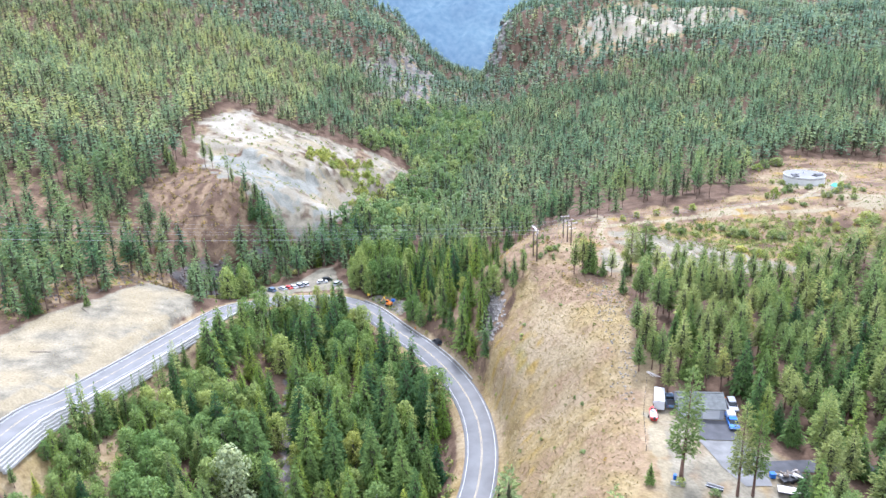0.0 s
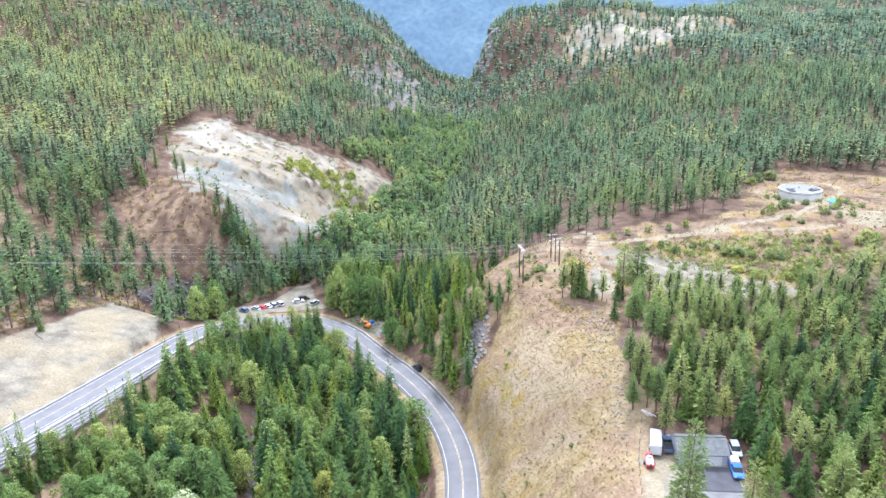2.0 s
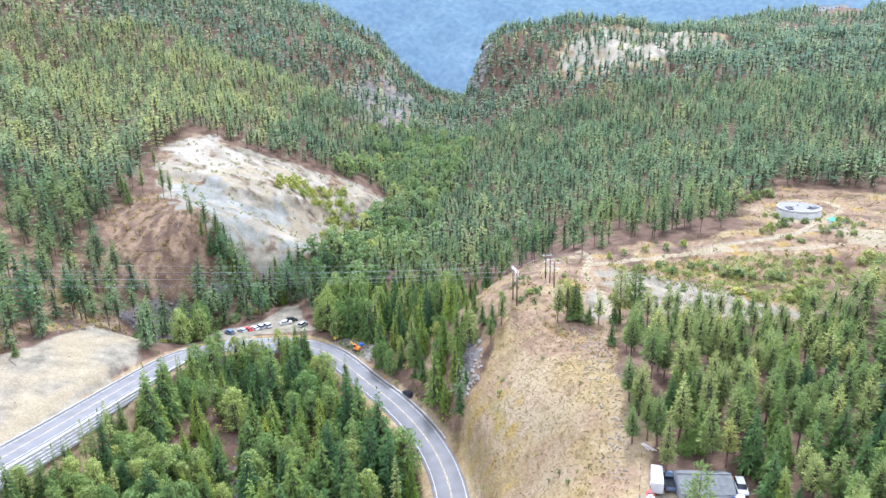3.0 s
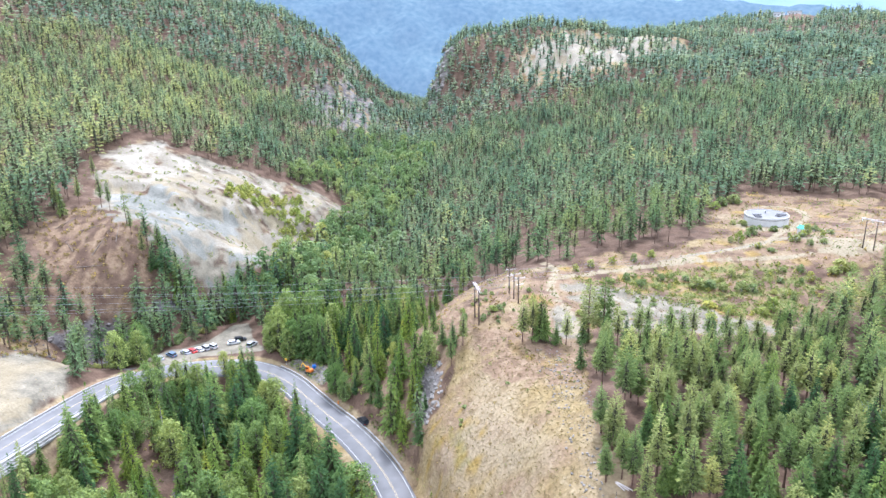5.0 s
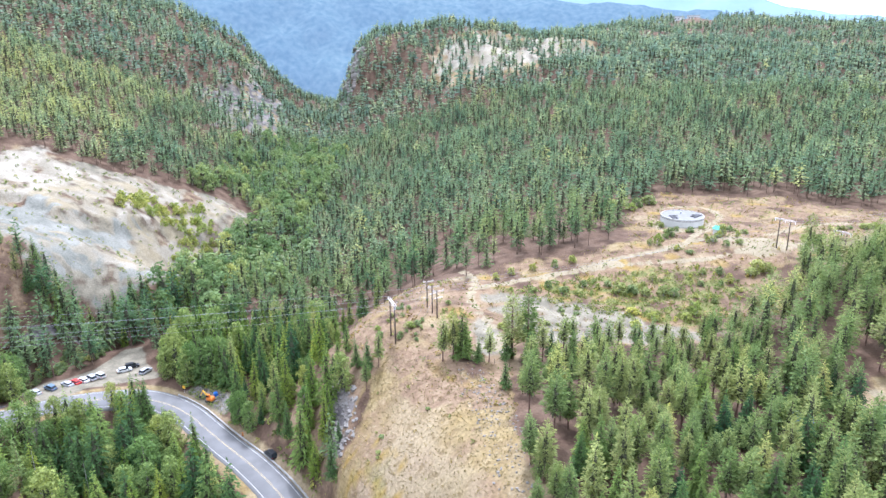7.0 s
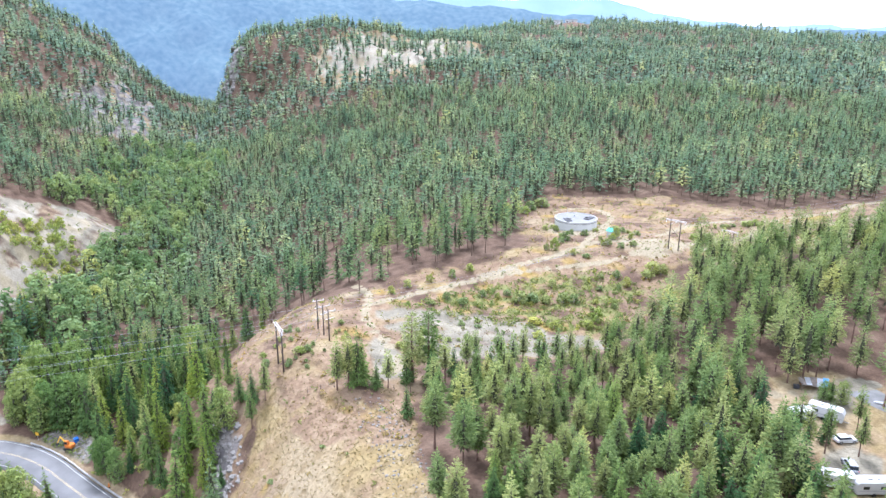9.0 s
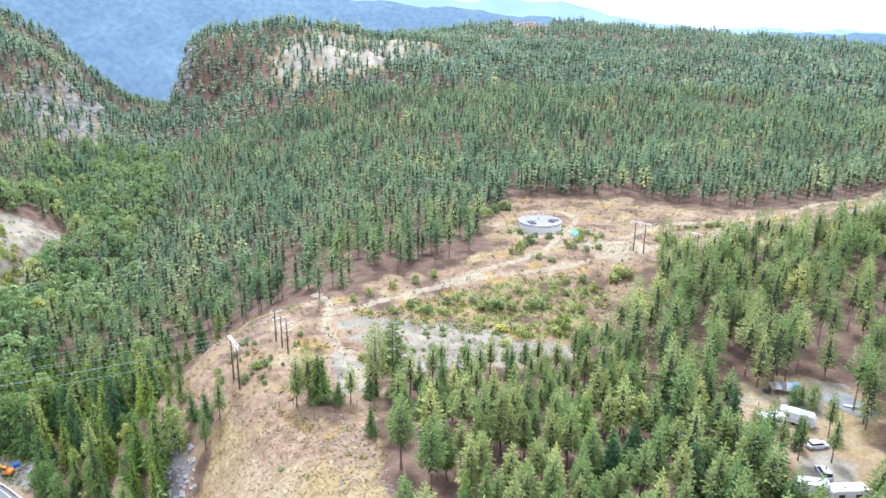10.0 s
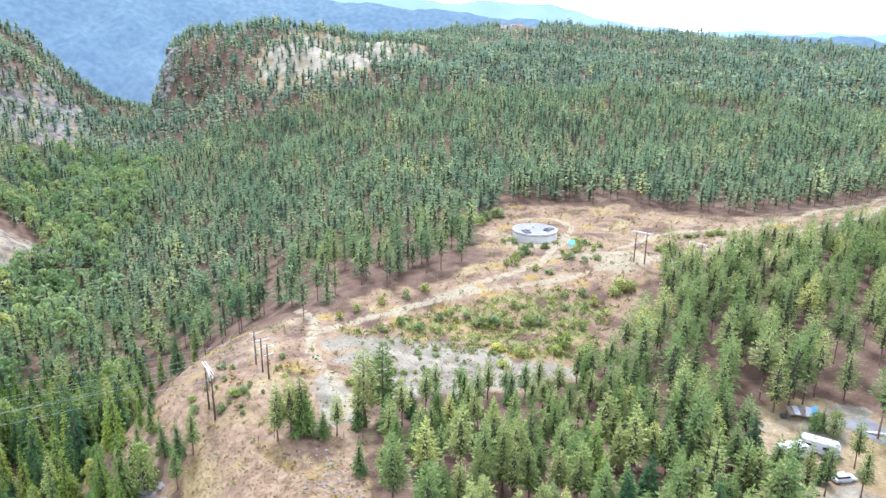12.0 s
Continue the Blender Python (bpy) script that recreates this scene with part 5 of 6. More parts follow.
part("dipper", rod((2.3, -0.2, 3.25), (3.4, -0.2, 1.3), 0.15, 0.12), YELLOW_PAINT, digger, "yellow dipper arm")
part("bucket", block(0.7, 0.7, 0.6, 3.5, -0.2, 0.6, 0.08, (0, 20, 0), 0.7), DARK_HOLE, digger, "dark steel bucket")
tote = thing("blue_tote", -22.2, 239.4, "blue plastic tote standing on the rubble", "container", turn=20)
part("body", block(1.1, 1.1, 1.1, 0, 0, 0, 0.08), BLUE_PAINT, tote)
part("lid", block(1.15, 1.15, 0.1, 0, 0, 1.1, 0.03), BLUE_PAINT, tote)
sign = thing("road_sign", -32.2, 246.6, "yellow diamond warning sign on a post beside the bend", "road sign", turn=-25)
part("post", rod((0, 0, -0.3), (0, 0, 2.4), 0.05), STEEL, sign)
part("plate", block(0.9, 0.04, 0.9, 0, -0.06, 1.5, 0.0, (0, 0, 0)), YELLOW_PAINT, sign, "yellow sign plate")
marker = thing("marker_post", -13.2, 218.6, "short orange marker post on the shoulder", "marker", turn=0)
part("post", rod((0, 0, -0.2), (0, 0, 1.1), 0.22, 0.14, 10), ORANGE_PAINT, marker)
part("foot", block(0.7, 0.7, 0.12, 0, 0, 0, 0.03), RUBBER, marker)


def boulder_mesh(name, seed, material, sub=2):
    bm = bmesh.new()
    bmesh.ops.create_icosphere(bm, subdivisions=sub, radius=1)
    for v in bm.verts:
        n = noise.noise(v.co * 1.3 + Vector((seed, seed * 2, 0))) * 0.5 + noise.noise(v.co * 3 + Vector((seed, 0, 7))) * 0.2
        v.co *= 1 + n
        v.co.z *= 0.7
    me = bpy.data.meshes.new(name)
    bm.to_mesh(me)
    bm.free()
    me.materials.append(material)
    return me


def strewn(name, label, category, templates, places, sizes, material, seed, sink=0.25):
    """Loose stones or such, joined, lying on the ground."""
    r = np.random.RandomState(seed)
    co, faces, base = [], [], 0
    px, py = places
    pz = land(px, py)
    for x, y, z, s in zip(px, py, pz, sizes):
        v, f = templates[r.randint(len(templates))]
        a = r.uniform(0, 6.28)
        m = np.array([[math.cos(a), -math.sin(a), 0], [math.sin(a), math.cos(a), 0], [0, 0, 1]])
        co.append((v * r.uniform(0.7, 1.3, 3)) @ m.T * s + np.array([x, y, z - s * sink + s * 0.3]))
        faces.append(f + base)
        base += len(v)
    return tagged(new(name, sheet(name, np.concatenate(co), np.concatenate(faces), material, False)), label, category, kind="stuff")


def template(me):
    v = np.array([tuple(p.co) for p in me.vertices])
    return v, np.array([tuple(p.vertices) for p in me.polygons])


STONES = [template(boulder_mesh("stone_shape", k, ROCK, 1)) for k in range(5)]


def within(outline, n, seed, margin=0.0):
    """Random places inside an outline."""
    r = np.random.RandomState(seed)
    a = np.array(outline)
    px, py = r.uniform(a[:, 0].min(), a[:, 0].max(), n * 4), r.uniform(a[:, 1].min(), a[:, 1].max(), n * 4)
    m = inside(outline, px, py) > margin
    return px[m][:n], py[m][:n]


q = within(RUBBLE, 170, 71)
strewn("rubble", "heap of grey rubble and broken rock by the bend", "rubble", STONES, q, np.random.RandomState(3).uniform(0.12, 0.6, len(q[0])), PALE_ROCK, 4)
q = within([(40, 192), (47, 186), (46, 160), (42, 140), (37, 125), (35, 135), (38, 160), (38, 180)], 420, 72)
strewn("field_stones", "scattered grey stones along the edge of the dry slope", "stones", STONES, q, np.random.RandomState(5).uniform(0.1, 0.5, len(q[0])) ** 1.6, PALE_ROCK, 6)
q = within([(8, 196), (10, 186), (16, 190), (17, 204), (11, 212)], 150, 73)
strewn("outcrop", "grey rock outcrop on the steep bank above the road", "rock", STONES, q, np.random.RandomState(7).uniform(0.3, 1.0, len(q[0])), PALE_ROCK, 8, 0.75)
q = within(CRAG, 200, 74)
strewn("crag", "dark broken rock face beside the creek", "rock", STONES, q, np.random.RandomState(9).uniform(0.3, 1.2, len(q[0])), ROCK, 10, 0.6)
q = within([(-104, 245), (-118, 222), (-130, 190), (-150, 190), (-150, 240), (-118, 262)], 500, 75)
strewn("talus", "loose grey-brown talus stones on the slope", "stones", STONES, q, np.random.RandomState(11).uniform(0.15, 0.6, len(q[0])), ROCK, 12)
q = within(CRAG_FAR, 260, 76)
strewn("canyon_crags", "grey crags on the canyon wall", "rock", STONES, q, np.random.RandomState(13).uniform(2, 7, len(q[0])), PALE_ROCK, 14, 1.0)
q = within([(54, 845), (52, 925), (80, 935), (86, 870), (74, 835)], 170, 77)
strewn("cliff_crags", "pale sunlit cliff on the end of the wooded knoll", "rock", STONES, q, np.random.RandomState(15).uniform(2, 5.5, len(q[0])), PALE_ROCK, 16, 0.7)

for lx, ly, lt, ll in ((-112, 305, 20, 9), (-106, 296, 70, 11), (-118, 296, 130, 8), (-101, 300, 100, 10), (-108, 288, 10, 9), (-124, 310, 60, 10), (-24, 252, 30, 7), (-20, 249, 65, 8), (-112, 168, 20, 5), (-116, 200, 140, 5)):
    lg = thing("fallen_log", lx, ly, "weathered grey fallen log on the ground", "log", "fallen logs", lt)
    h1 = float(land(lx + ll / 2 * math.cos(radians(lt)), ly + ll / 2 * math.sin(radians(lt)))[0] - land(lx, ly)[0])
    part("stem", rod((-ll / 2, 0, 0.12 - h1), (ll / 2, 0, 0.12 + h1), 0.15, 0.08, 8), LOG, lg)
    part("branch_stub", rod((ll * 0.1, 0, 0.2), (ll * 0.18, 0.7, 0.7), 0.06, 0.03, 6), LOG, lg)


# ---- kerbs, barrier and block wall along the road ----
def along_road(off):
    d = np.gradient(ROAD_FINE[:, :2], axis=0)
    d /= np.linalg.norm(d, axis=1)[:, None]
    return np.column_stack([ROAD_FINE[:, :2] + np.stack([d[:, 1], -d[:, 0]], 1) * off, ROAD_FINE[:, 2], np.degrees(np.arctan2(d[:, 1], d[:, 0]))])


kerb = tagged(new("kerb"), "low pale concrete kerb along the outer edge of the road", "kerb", kind="structure")
kerb_me = bpy.data.meshes.new("kerb_stone")
bm = block(2.9, 0.4, 0.42, 0, 0, -0.15, 0.05)
bm.to_mesh(kerb_me)
bm.free()
kerb_me.materials.append(CONCRETE)
edge = along_road(4.75)
for i in range(0, n_road, 2):
    x, y, z, a = edge[i]
    if y > 183 and x > -33 or y > 120 and x < -78:
        ob = new("kerb_stone", kerb_me)
        gap = math.dist(edge[i][:2], edge[min(i + 2, n_road - 1)][:2])
        nz = edge[min(i + 2, n_road - 1)]
        pitch = math.degrees(math.atan2(nz[2] - z, gap or 1))
        ob.matrix_world = pose((x + nz[0]) / 2, (y + nz[1]) / 2, (z + nz[2]) / 2, 0, -pitch, a) @ Matrix.Diagonal((gap / 2.86, 1, 1, 1))
        ob.parent = kerb
wall = tagged(new("block_wall"), "pale stacked block retaining wall below the road", "wall", kind="structure")
wall_me = bpy.data.meshes.new("wall_block")
bm = block(2.85, 0.9, 0.68, 0, 0, 0, 0.07)
bm.to_mesh(wall_me)
bm.free()
wall_me.materials.append(PALE_BLOCK)
edge = along_road(-5.0)
r = random.Random(8)
for i in range(0, n_road - 2, 2):
    x, y, z, a = edge[i]
    if x < -70 and 118 < y < 226:
        nz = edge[i + 2]
        if math.dist(nz[:2], (x, y)) < 0.5:
            continue
        for c in range(max(1, min(5, int((240 - y) / 14)))):
            ob = new("wall_block", wall_me)
            ob.matrix_world = pose((x + nz[0]) / 2 + 0.34 * c, (y + nz[1]) / 2, (z + nz[2]) / 2 - 0.5 - 0.7 * c, r.uniform(-1, 1), r.uniform(-1, 1) - math.degrees(math.atan2(nz[2] - z, 3.0)), a + r.uniform(-1, 1)) @ Matrix.Diagonal((math.dist(nz[:2], (x, y)) / 2.8, 1, 1, 1))
            ob.parent = wall


# ---- the yard by the slope ----
def gable_house(name, x, y, turn, sx, sy, high, rise, label, walls, roofing, doors=(), windows=()):
    t = thing(name, x, y, label, "building", turn=turn)
    bm = block(sx, sy, high + 0.6, 0, 0, -0.6)
    part("wall", bm, walls, t)
    for s in (-1, 1):
        part("gable", outline_solid([(-sy / 2, high), (0, high + rise), (sy / 2, high)], 0.16, m=pose(s * (sx / 2 - 0.08), 0, 0, 0, 0, 90)), walls, t)
        half = sy / 2 + 0.45
        n = 5
        for k in range(n):
            u0, u1 = k / n, (k + 1) / n + 0.04
            y0, y1 = half * (1 - u0), half * (1 - u1)
            z0, z1 = high - 0.25 + (rise + 0.3) * u0, high - 0.25 + (rise + 0.3) * u1
            part("roof_course", outline_solid([(s * y0, z0 + 0.06), (s * y1, z1 + 0.06), (s * y1, z1 + 0.14), (s * y0, z0 + 0.16)], sx + 0.8, m=pose(0, 0, 0, 0, 0, 90)), roofing, t)
    part("ridge_cap", block(sx + 0.8, 0.35, 0.12, 0, 0, high + rise + 0.12, 0.03), roofing, t)
    for dx, w, h, mat in doors:
        d = part("garage_door" if w > 1.5 else "door", block(w, 0.1, h, dx, -sy / 2 - 0.03, 0, 0.02), mat, t)
        for k in range(3 if w > 1.5 else 0):
            part("door_panel", block(w - 0.15, 0.05, h / 4 - 0.08, dx, -sy / 2 - 0.1, 0.08 + k * h / 4, 0.015), mat, d)
    for dx, w, h, z0 in windows:
        f = part("window", block(w + 0.16, 0.1, h + 0.16, dx, -sy / 2 - 0.02, z0 - 0.08), WHITE_PAINT, t)
        part("pane", block(w, 0.06, h, dx, -sy / 2 - 0.08, z0), GLASS, f, "dark window pane")
    return t


gable_house("garage", 50.2, 124.3, -5, 8.6, 6.0, 2.6, 1.5, "low garage with grey shingle roof and white door", GREY_PAINT, SHINGLE, [(1.8, 3.2, 2.1, WHITE_PAINT), (-2.6, 0.9, 2.0, WHITE_PAINT)], [(-1.2, 1.0, 0.9, 1.1)])
for nm, pts, mat, label in (("driveway", [(47.5, 114.5), (54.6, 113.8), (55.2, 120.4), (48.6, 121.0)], DARK_ASPHALT, "dark wet asphalt apron before the garage"),
                            ("concrete_pad", [(46.8, 114.3), (54.6, 113.6), (56.2, 108.0), (55.0, 100.5), (50.5, 100.5), (48.2, 106.0)], PAD_CONCRETE, "pale concrete driveway in the yard"),
                            ("lane", [(55.5, 107.6), (75.0, 107.0), (75.0, 103.6), (55.3, 104.4)], DARK_ASPHALT, "dark asphalt lane into the trees"),
                            ("concrete_pad", [(145.3, 161), (153.2, 159.3), (153.5, 151), (147.5, 149.5)], PAD_CONCRETE, "pale concrete pad in the clearing")):
    bm = bmesh.new()
    f = bm.faces.new([bm.verts.new((px, py, 0)) for px, py in pts])
    bmesh.ops.triangulate(bm, faces=[f])
    bmesh.ops.subdivide_edges(bm, edges=bm.edges[:], cuts=5, use_grid_fill=True)
    hs = land([v.co.x for v in bm.verts], [v.co.y for v in bm.verts])
    for v, h in zip(bm.verts, hs):
        v.co.z = h + (0.10 if mat is PAD_CONCRETE else 0.14)
    bmesh.ops.recalc_face_normals(bm, faces=bm.faces)
    me = bpy.data.meshes.new(nm)
    bm.to_mesh(me)
    bm.free()
    me.materials.append(mat)
    tagged(new(nm, me), label, "pavement", kind="structure")


def box_trailer(x, y, turn, l=5.6, w=2.1, h=2.1, label="white enclosed box trailer parked in the yard"):
    t = thing("box_trailer", x, y, label, "trailer", turn=turn)
    part("body", block(l, w, h, 0, 0, 0.55, 0.08), WHITE_PAINT, t)
    part("roof", block(l - 0.1, w - 0.1, 0.06, 0, 0, 0.55 + h, 0.02), WHITE_PAINT, t)
    part("tongue", rod((l / 2, 0, 0.55), (l / 2 + 1.3, 0, 0.5), 0.06), STEEL, t)
    for s in (-1, 1):
        part("wheel", rod((-0.3, s * (w / 2 - 0.1), 0.36), (-0.3, s * (w / 2 + 0.1), 0.36), 0.36, sides=14), RUBBER, t)
        part("mudguard", block(1.0, 0.2, 0.08, -0.3, s * (w / 2 + 0.05), 0.76, 0.03), GREY_PAINT, t)
    for k in range(5):
        part("seam", block(0.05, 0.03, h - 0.2, -l / 2 + 0.6 + k * 1.1, -w / 2 - 0.01, 0.65), GREY_PAINT, t)
    part("rear_door", block(0.05, w - 0.3, h - 0.3, -l / 2 - 0.02, 0, 0.7, 0.02), WHITE_PAINT, t)
    return t


box_trailer(42.9, 127.0, 74)
boat = thing("boat", 40.2, 122.0, "red and white motor boat on a trailer", "boat", turn=80)
hull = [(-2.0, 0.35), (-2.1, 1.0), (1.2, 1.05), (2.3, 1.15), (1.3, 0.45)]
bm = outline_solid(hull, 1.5)
for v in bm.verts:
    v.co.y *= 0.75 if v.co.z < 0.6 else 1
    if v.co.x > 1.9:
        v.co.y *= 0.15
part("hull", bm, RED_PAINT, boat, "red hull")
part("deck", block(2.2, 1.3, 0.12, -0.7, 0, 1.03, 0.03), WHITE_PAINT, boat, "white deck")
part("console", block(0.6, 0.9, 0.5, 0.2, 0, 1.1, 0.08, taper=0.8), WHITE_PAINT, boat)
part("windscreen", block(0.08, 1.0, 0.4, 0.6, 0, 1.4, 0.02, (0, -25, 0)), GLASS, boat)
part("outboard", block(0.4, 0.4, 0.8, -2.3, 0, 0.7, 0.08), DARK_HOLE, boat, "dark outboard motor")
for s in (-1, 1):
    part("wheel", rod((-0.4, s * 0.85, 0.3), (-0.4, s * 1.02, 0.3), 0.3, sides=12), RUBBER, boat)
part("trailer_tongue", rod((2.0, 0, 0.4), (3.3, 0, 0.4), 0.06), STEEL, boat)
car(45.4, 127.8, 80, SLATE_PAINT, "dark blue", "pickup", where="parked beside the box trailer", group="")
blue = car(55.3, 119.4, -100, BLUE_PAINT, "blue and white", "pickup", where="parked beside the garage", group="")
part("canopy", block(2.2, 1.75, 0.75, -1.5, 0, 1.0, 0.1, taper=0.9), WHITE_PAINT, blue, "white canopy over the bed")
car(57.2, 124.6, -100, GREY_PAINT, "grey", "suv", where="parked behind the blue truck", group="")
kayak = thing("kayak", 55.6, 128.3, "orange kayak lying at the edge of the trees", "kayak", turn=-25)
bm = bmesh.new()
bmesh.ops.create_uvsphere(bm, u_segments=12, v_segments=8, radius=1, matrix=Matrix.Diagonal((1.9, 0.42, 0.3, 1)) @ Matrix.Rotation(radians(90), 4, "Y"))
bmesh.ops.translate(bm, vec=(0, 0, 0.3), verts=bm.verts)
part("hull", bm, ORANGE_PAINT, kayak, smooth_faces=True)
part("cockpit", block(0.8, 0.4, 0.08, -0.1, 0, 0.56, 0.03), DARK_HOLE, kayak, "dark cockpit")
slab = thing("concrete_barrier", 38.4, 100.4, "pale concrete barrier block lying under a pine", "barrier", turn=-14)
part("block", outline_solid([(-0.35, 0), (-0.2, 0.25), (-0.12, 0.7), (0.12, 0.7), (0.2, 0.25), (0.35, 0)], 2.5, m=pose(0, 0, 0, 0, 0, 90)), CONCRETE, slab)
barrel = thing("barrel", 38.3, 101.9, "blue plastic barrel at the foot of a pine", "barrel")
part("drum", rod((0, 0, 0), (0, 0, 0.9), 0.3, sides=16), BLUE_PAINT, barrel, smooth_faces=False)
part("lid", rod((0, 0, 0.9), (0, 0, 0.95), 0.31, sides=16), BLUE_PAINT, barrel)
trough = thing("trough", 44.7, 100.0, "long dark metal trough on the ground", "trough", turn=-30)
part("body", block(2.8, 0.8, 0.5, 0, 0, 0, 0.06), DARK_HOLE, trough)
for s in (-1, 1):
    part("rail", block(2.9, 0.1, 0.12, 0, s * 0.4, 0.5, 0.02), STEEL, trough, "light metal rail")


def flat_trailer(x, y, turn, l, w, load):
    t = thing("flat_trailer", x, y, "flat trailer loaded with pale scrap and boards" if load else "empty weathered flat trailer deck", "trailer", turn=turn)
    part("deck", block(l, w, 0.15, 0, 0, 0.6, 0.02), PALE_WOOD if not load else DARK_HOLE, t)
    for s in (-1, 1):
        part("side_rail", block(l, 0.08, 0.35, 0, s * w / 2, 0.45, 0.02), DARK_HOLE, t)
        for k in (-0.5, 0.5):
            part("wheel", rod((k, s * (w / 2 - 0.1), 0.34), (k, s * (w / 2 + 0.1), 0.34), 0.34, sides=12), RUBBER, t)
    part("tongue", rod((l / 2, 0, 0.55), (l / 2 + 1.2, 0, 0.5), 0.06), STEEL, t)
    rr = random.Random(int(x))
    for k in range(14 if load else 0):
        part("scrap_board", block(rr.uniform(0.8, 2.2), rr.uniform(0.15, 0.6), rr.uniform(0.08, 0.35), rr.uniform(-l / 3, l / 3), rr.uniform(-w / 3, w / 3), 0.75 + 0.05 * k, 0.02, (rr.uniform(-8, 8), rr.uniform(-8, 8), rr.uniform(0, 180))), rr.choice((PALE_WOOD, WHITE_PAINT, LOG)), t)
    return t


flat_trailer(59.0, 102.0, 12, 4.6, 2.0, True)
flat_trailer(57.6, 98.3, -18, 5.0, 2.0, False)
tote = thing("blue_tote", 56.0, 102.8, "blue plastic tote beside the loaded trailer", "container")
part("body", block(0.9, 0.9, 0.9, 0, 0, 0, 0.08), BLUE_PAINT, tote)
part("lid", block(0.95, 0.95, 0.08, 0, 0, 0.9, 0.03), BLUE_PAINT, tote)
for k in range(3):
    pl = thing("plank", 43.5 + 0.5 * k, 137.4 - 0.3 * k, "grey plank leaning at the forest edge", "plank", "planks", 110 + 8 * k)
    part("board", block(3.6, 0.25, 0.06, 0, 0, 0.05 + 0.05 * k, 0.01), PALE_WOOD, pl)


def fence(points, gap, label):
    t = tagged(new("fence"), label, "fence")
    run = spline([(*p, 0) for p in points], gap)
    hs = land(run[:, 0], run[:, 1])
    for k, (p, h) in enumerate(zip(run, hs)):
        part("post", rod((p[0], p[1], h - 0.3), (p[0], p[1], h + 1.3), 0.06, 0.05, 7), WOOD_POLE, t)
        if k:
            for z in (0.5, 1.1):
                part("wire", rod((run[k - 1][0], run[k - 1][1], hs[k - 1] + z), (p[0], p[1], h + z), 0.005, sides=4), CABLE, t)


fence([(42.5, 135), (38.6, 123), (35.5, 110)], 2.6, "wire fence on wooden posts along the slope's edge")
fence([(31, 197.5), (42, 194), (52, 190)], 2.8, "wire fence on thin posts at the top of the slope")

# ---- the camp among the pines ----
def motorhome(x, y, turn, l, w=2.5, h=2.7):
    t = thing("camper", x, y, "white camper trailer parked among the pines", "camper", "campers in the clearing", turn)
    bm = outline_solid([(-l / 2, 0.5), (-l / 2, h), (-l / 2 + 0.3, h + 0.25), (l / 2 - 0.6, h + 0.25), (l / 2, h - 0.6), (l / 2 - 0.2, 0.5)], w)
    bmesh.ops.bevel(bm, geom=list(bm.edges), offset=0.1, segments=2, affect="EDGES")
    part("body", bm, WHITE_PAINT, t)
    part("stripe", block(l * 0.9, w + 0.02, 0.18, 0, 0, 1.2), GREY_PAINT, t, "grey side stripe")
    for s in (-1, 1):
        for k in (-0.28, 0.15):
            f = part("window", block(1.1, 0.06, 0.6, k * l, s * (w / 2 + 0.01), 1.6, 0.02), GLASS, t, "dark window")
        part("wheel", rod((-0.4, s * (w / 2 - 0.2), 0.38), (-0.4, s * (w / 2), 0.38), 0.38, sides=12), RUBBER, t)
    part("roof_vent", block(0.5, 0.5, 0.18, 0.6, 0, h + 0.25, 0.03), GREY_PAINT, t)
    part("air_unit", block(0.9, 0.7, 0.28, -1.0, 0, h + 0.25, 0.08), WHITE_PAINT, t)
    part("hitch", rod((l / 2 - 0.2, 0, 0.5), (l / 2 + 0.9, 0, 0.45), 0.06), STEEL, t)
    return t


motorhome(133.6, 155.4, -58, 7.0)
motorhome(127.6, 156.6, -10, 6.0)
motorhome(121.0, 134.0, -20, 7.2)
motorhome(116.5, 137.5, -35, 6.2)
car(130.4, 147.8, -15, WHITE_PAINT, "white", "hatch", where="parked near the campers", group="")
car(123.8, 141.0, 60, GREY_PAINT, "grey", "suv", where="parked near the campers", group="")
canoe = thing("canoe", 149.5, 154.6, "white canoe lying on the concrete pad", "canoe", turn=-40)
bm = bmesh.new()
bmesh.ops.create_uvsphere(bm, u_segments=12, v_segments=8, radius=1, matrix=Matrix.Diagonal((2.0, 0.5, 0.35, 1)) @ Matrix.Rotation(radians(90), 4, "Y"))
bmesh.ops.translate(bm, vec=(0, 0, 0.4), verts=bm.verts)
part("hull", bm, WHITE_PAINT, canoe, smooth_faces=True)
part("keel", block(3.4, 0.06, 0.05, 0, 0, 0.74), GREY_PAINT, canoe)
hut = thing("lean_to", 140.6, 165.2, "ramshackle lean-to of tin, boards and blue tarp", "shelter", turn=-35)
for k in range(4):
    part("post", rod((-2.6 + 5.2 * (k % 2), -1.3 + 2.6 * (k // 2), -0.2), (-2.6 + 5.2 * (k % 2), -1.3 + 2.6 * (k // 2), 1.7 + 0.4 * (k // 2)), 0.07), LOG, hut)
for k, mat in enumerate((LOG, STEEL, LOG, GREY_PAINT, TARP)):
    part("roof_sheet", block(1.2, 3.0 - 0.4 * (k % 2), 0.06, -2.4 + 1.2 * k, 0.2 * (k % 3) - 0.2, 1.6 + 0.12 * (k % 2), 0.01, (9 + 5 * k, 4 * (k % 2) - 2, 9 - 6 * k)), mat, hut, "blue tarp sheet" if mat is TARP else "")
part("back_wall", block(5.2, 0.08, 1.5, 0, 1.35, 0, 0.01), CEDAR_BOARD, hut, "reddish board wall")
part("crate", block(1.2, 0.9, 0.8, -3.6, -0.6, 0, 0.03), DARK_HOLE, hut)
part("crate", block(1.0, 1.0, 0.7, 3.6, 0.2, 0, 0.03), CEDAR_BOARD, hut)
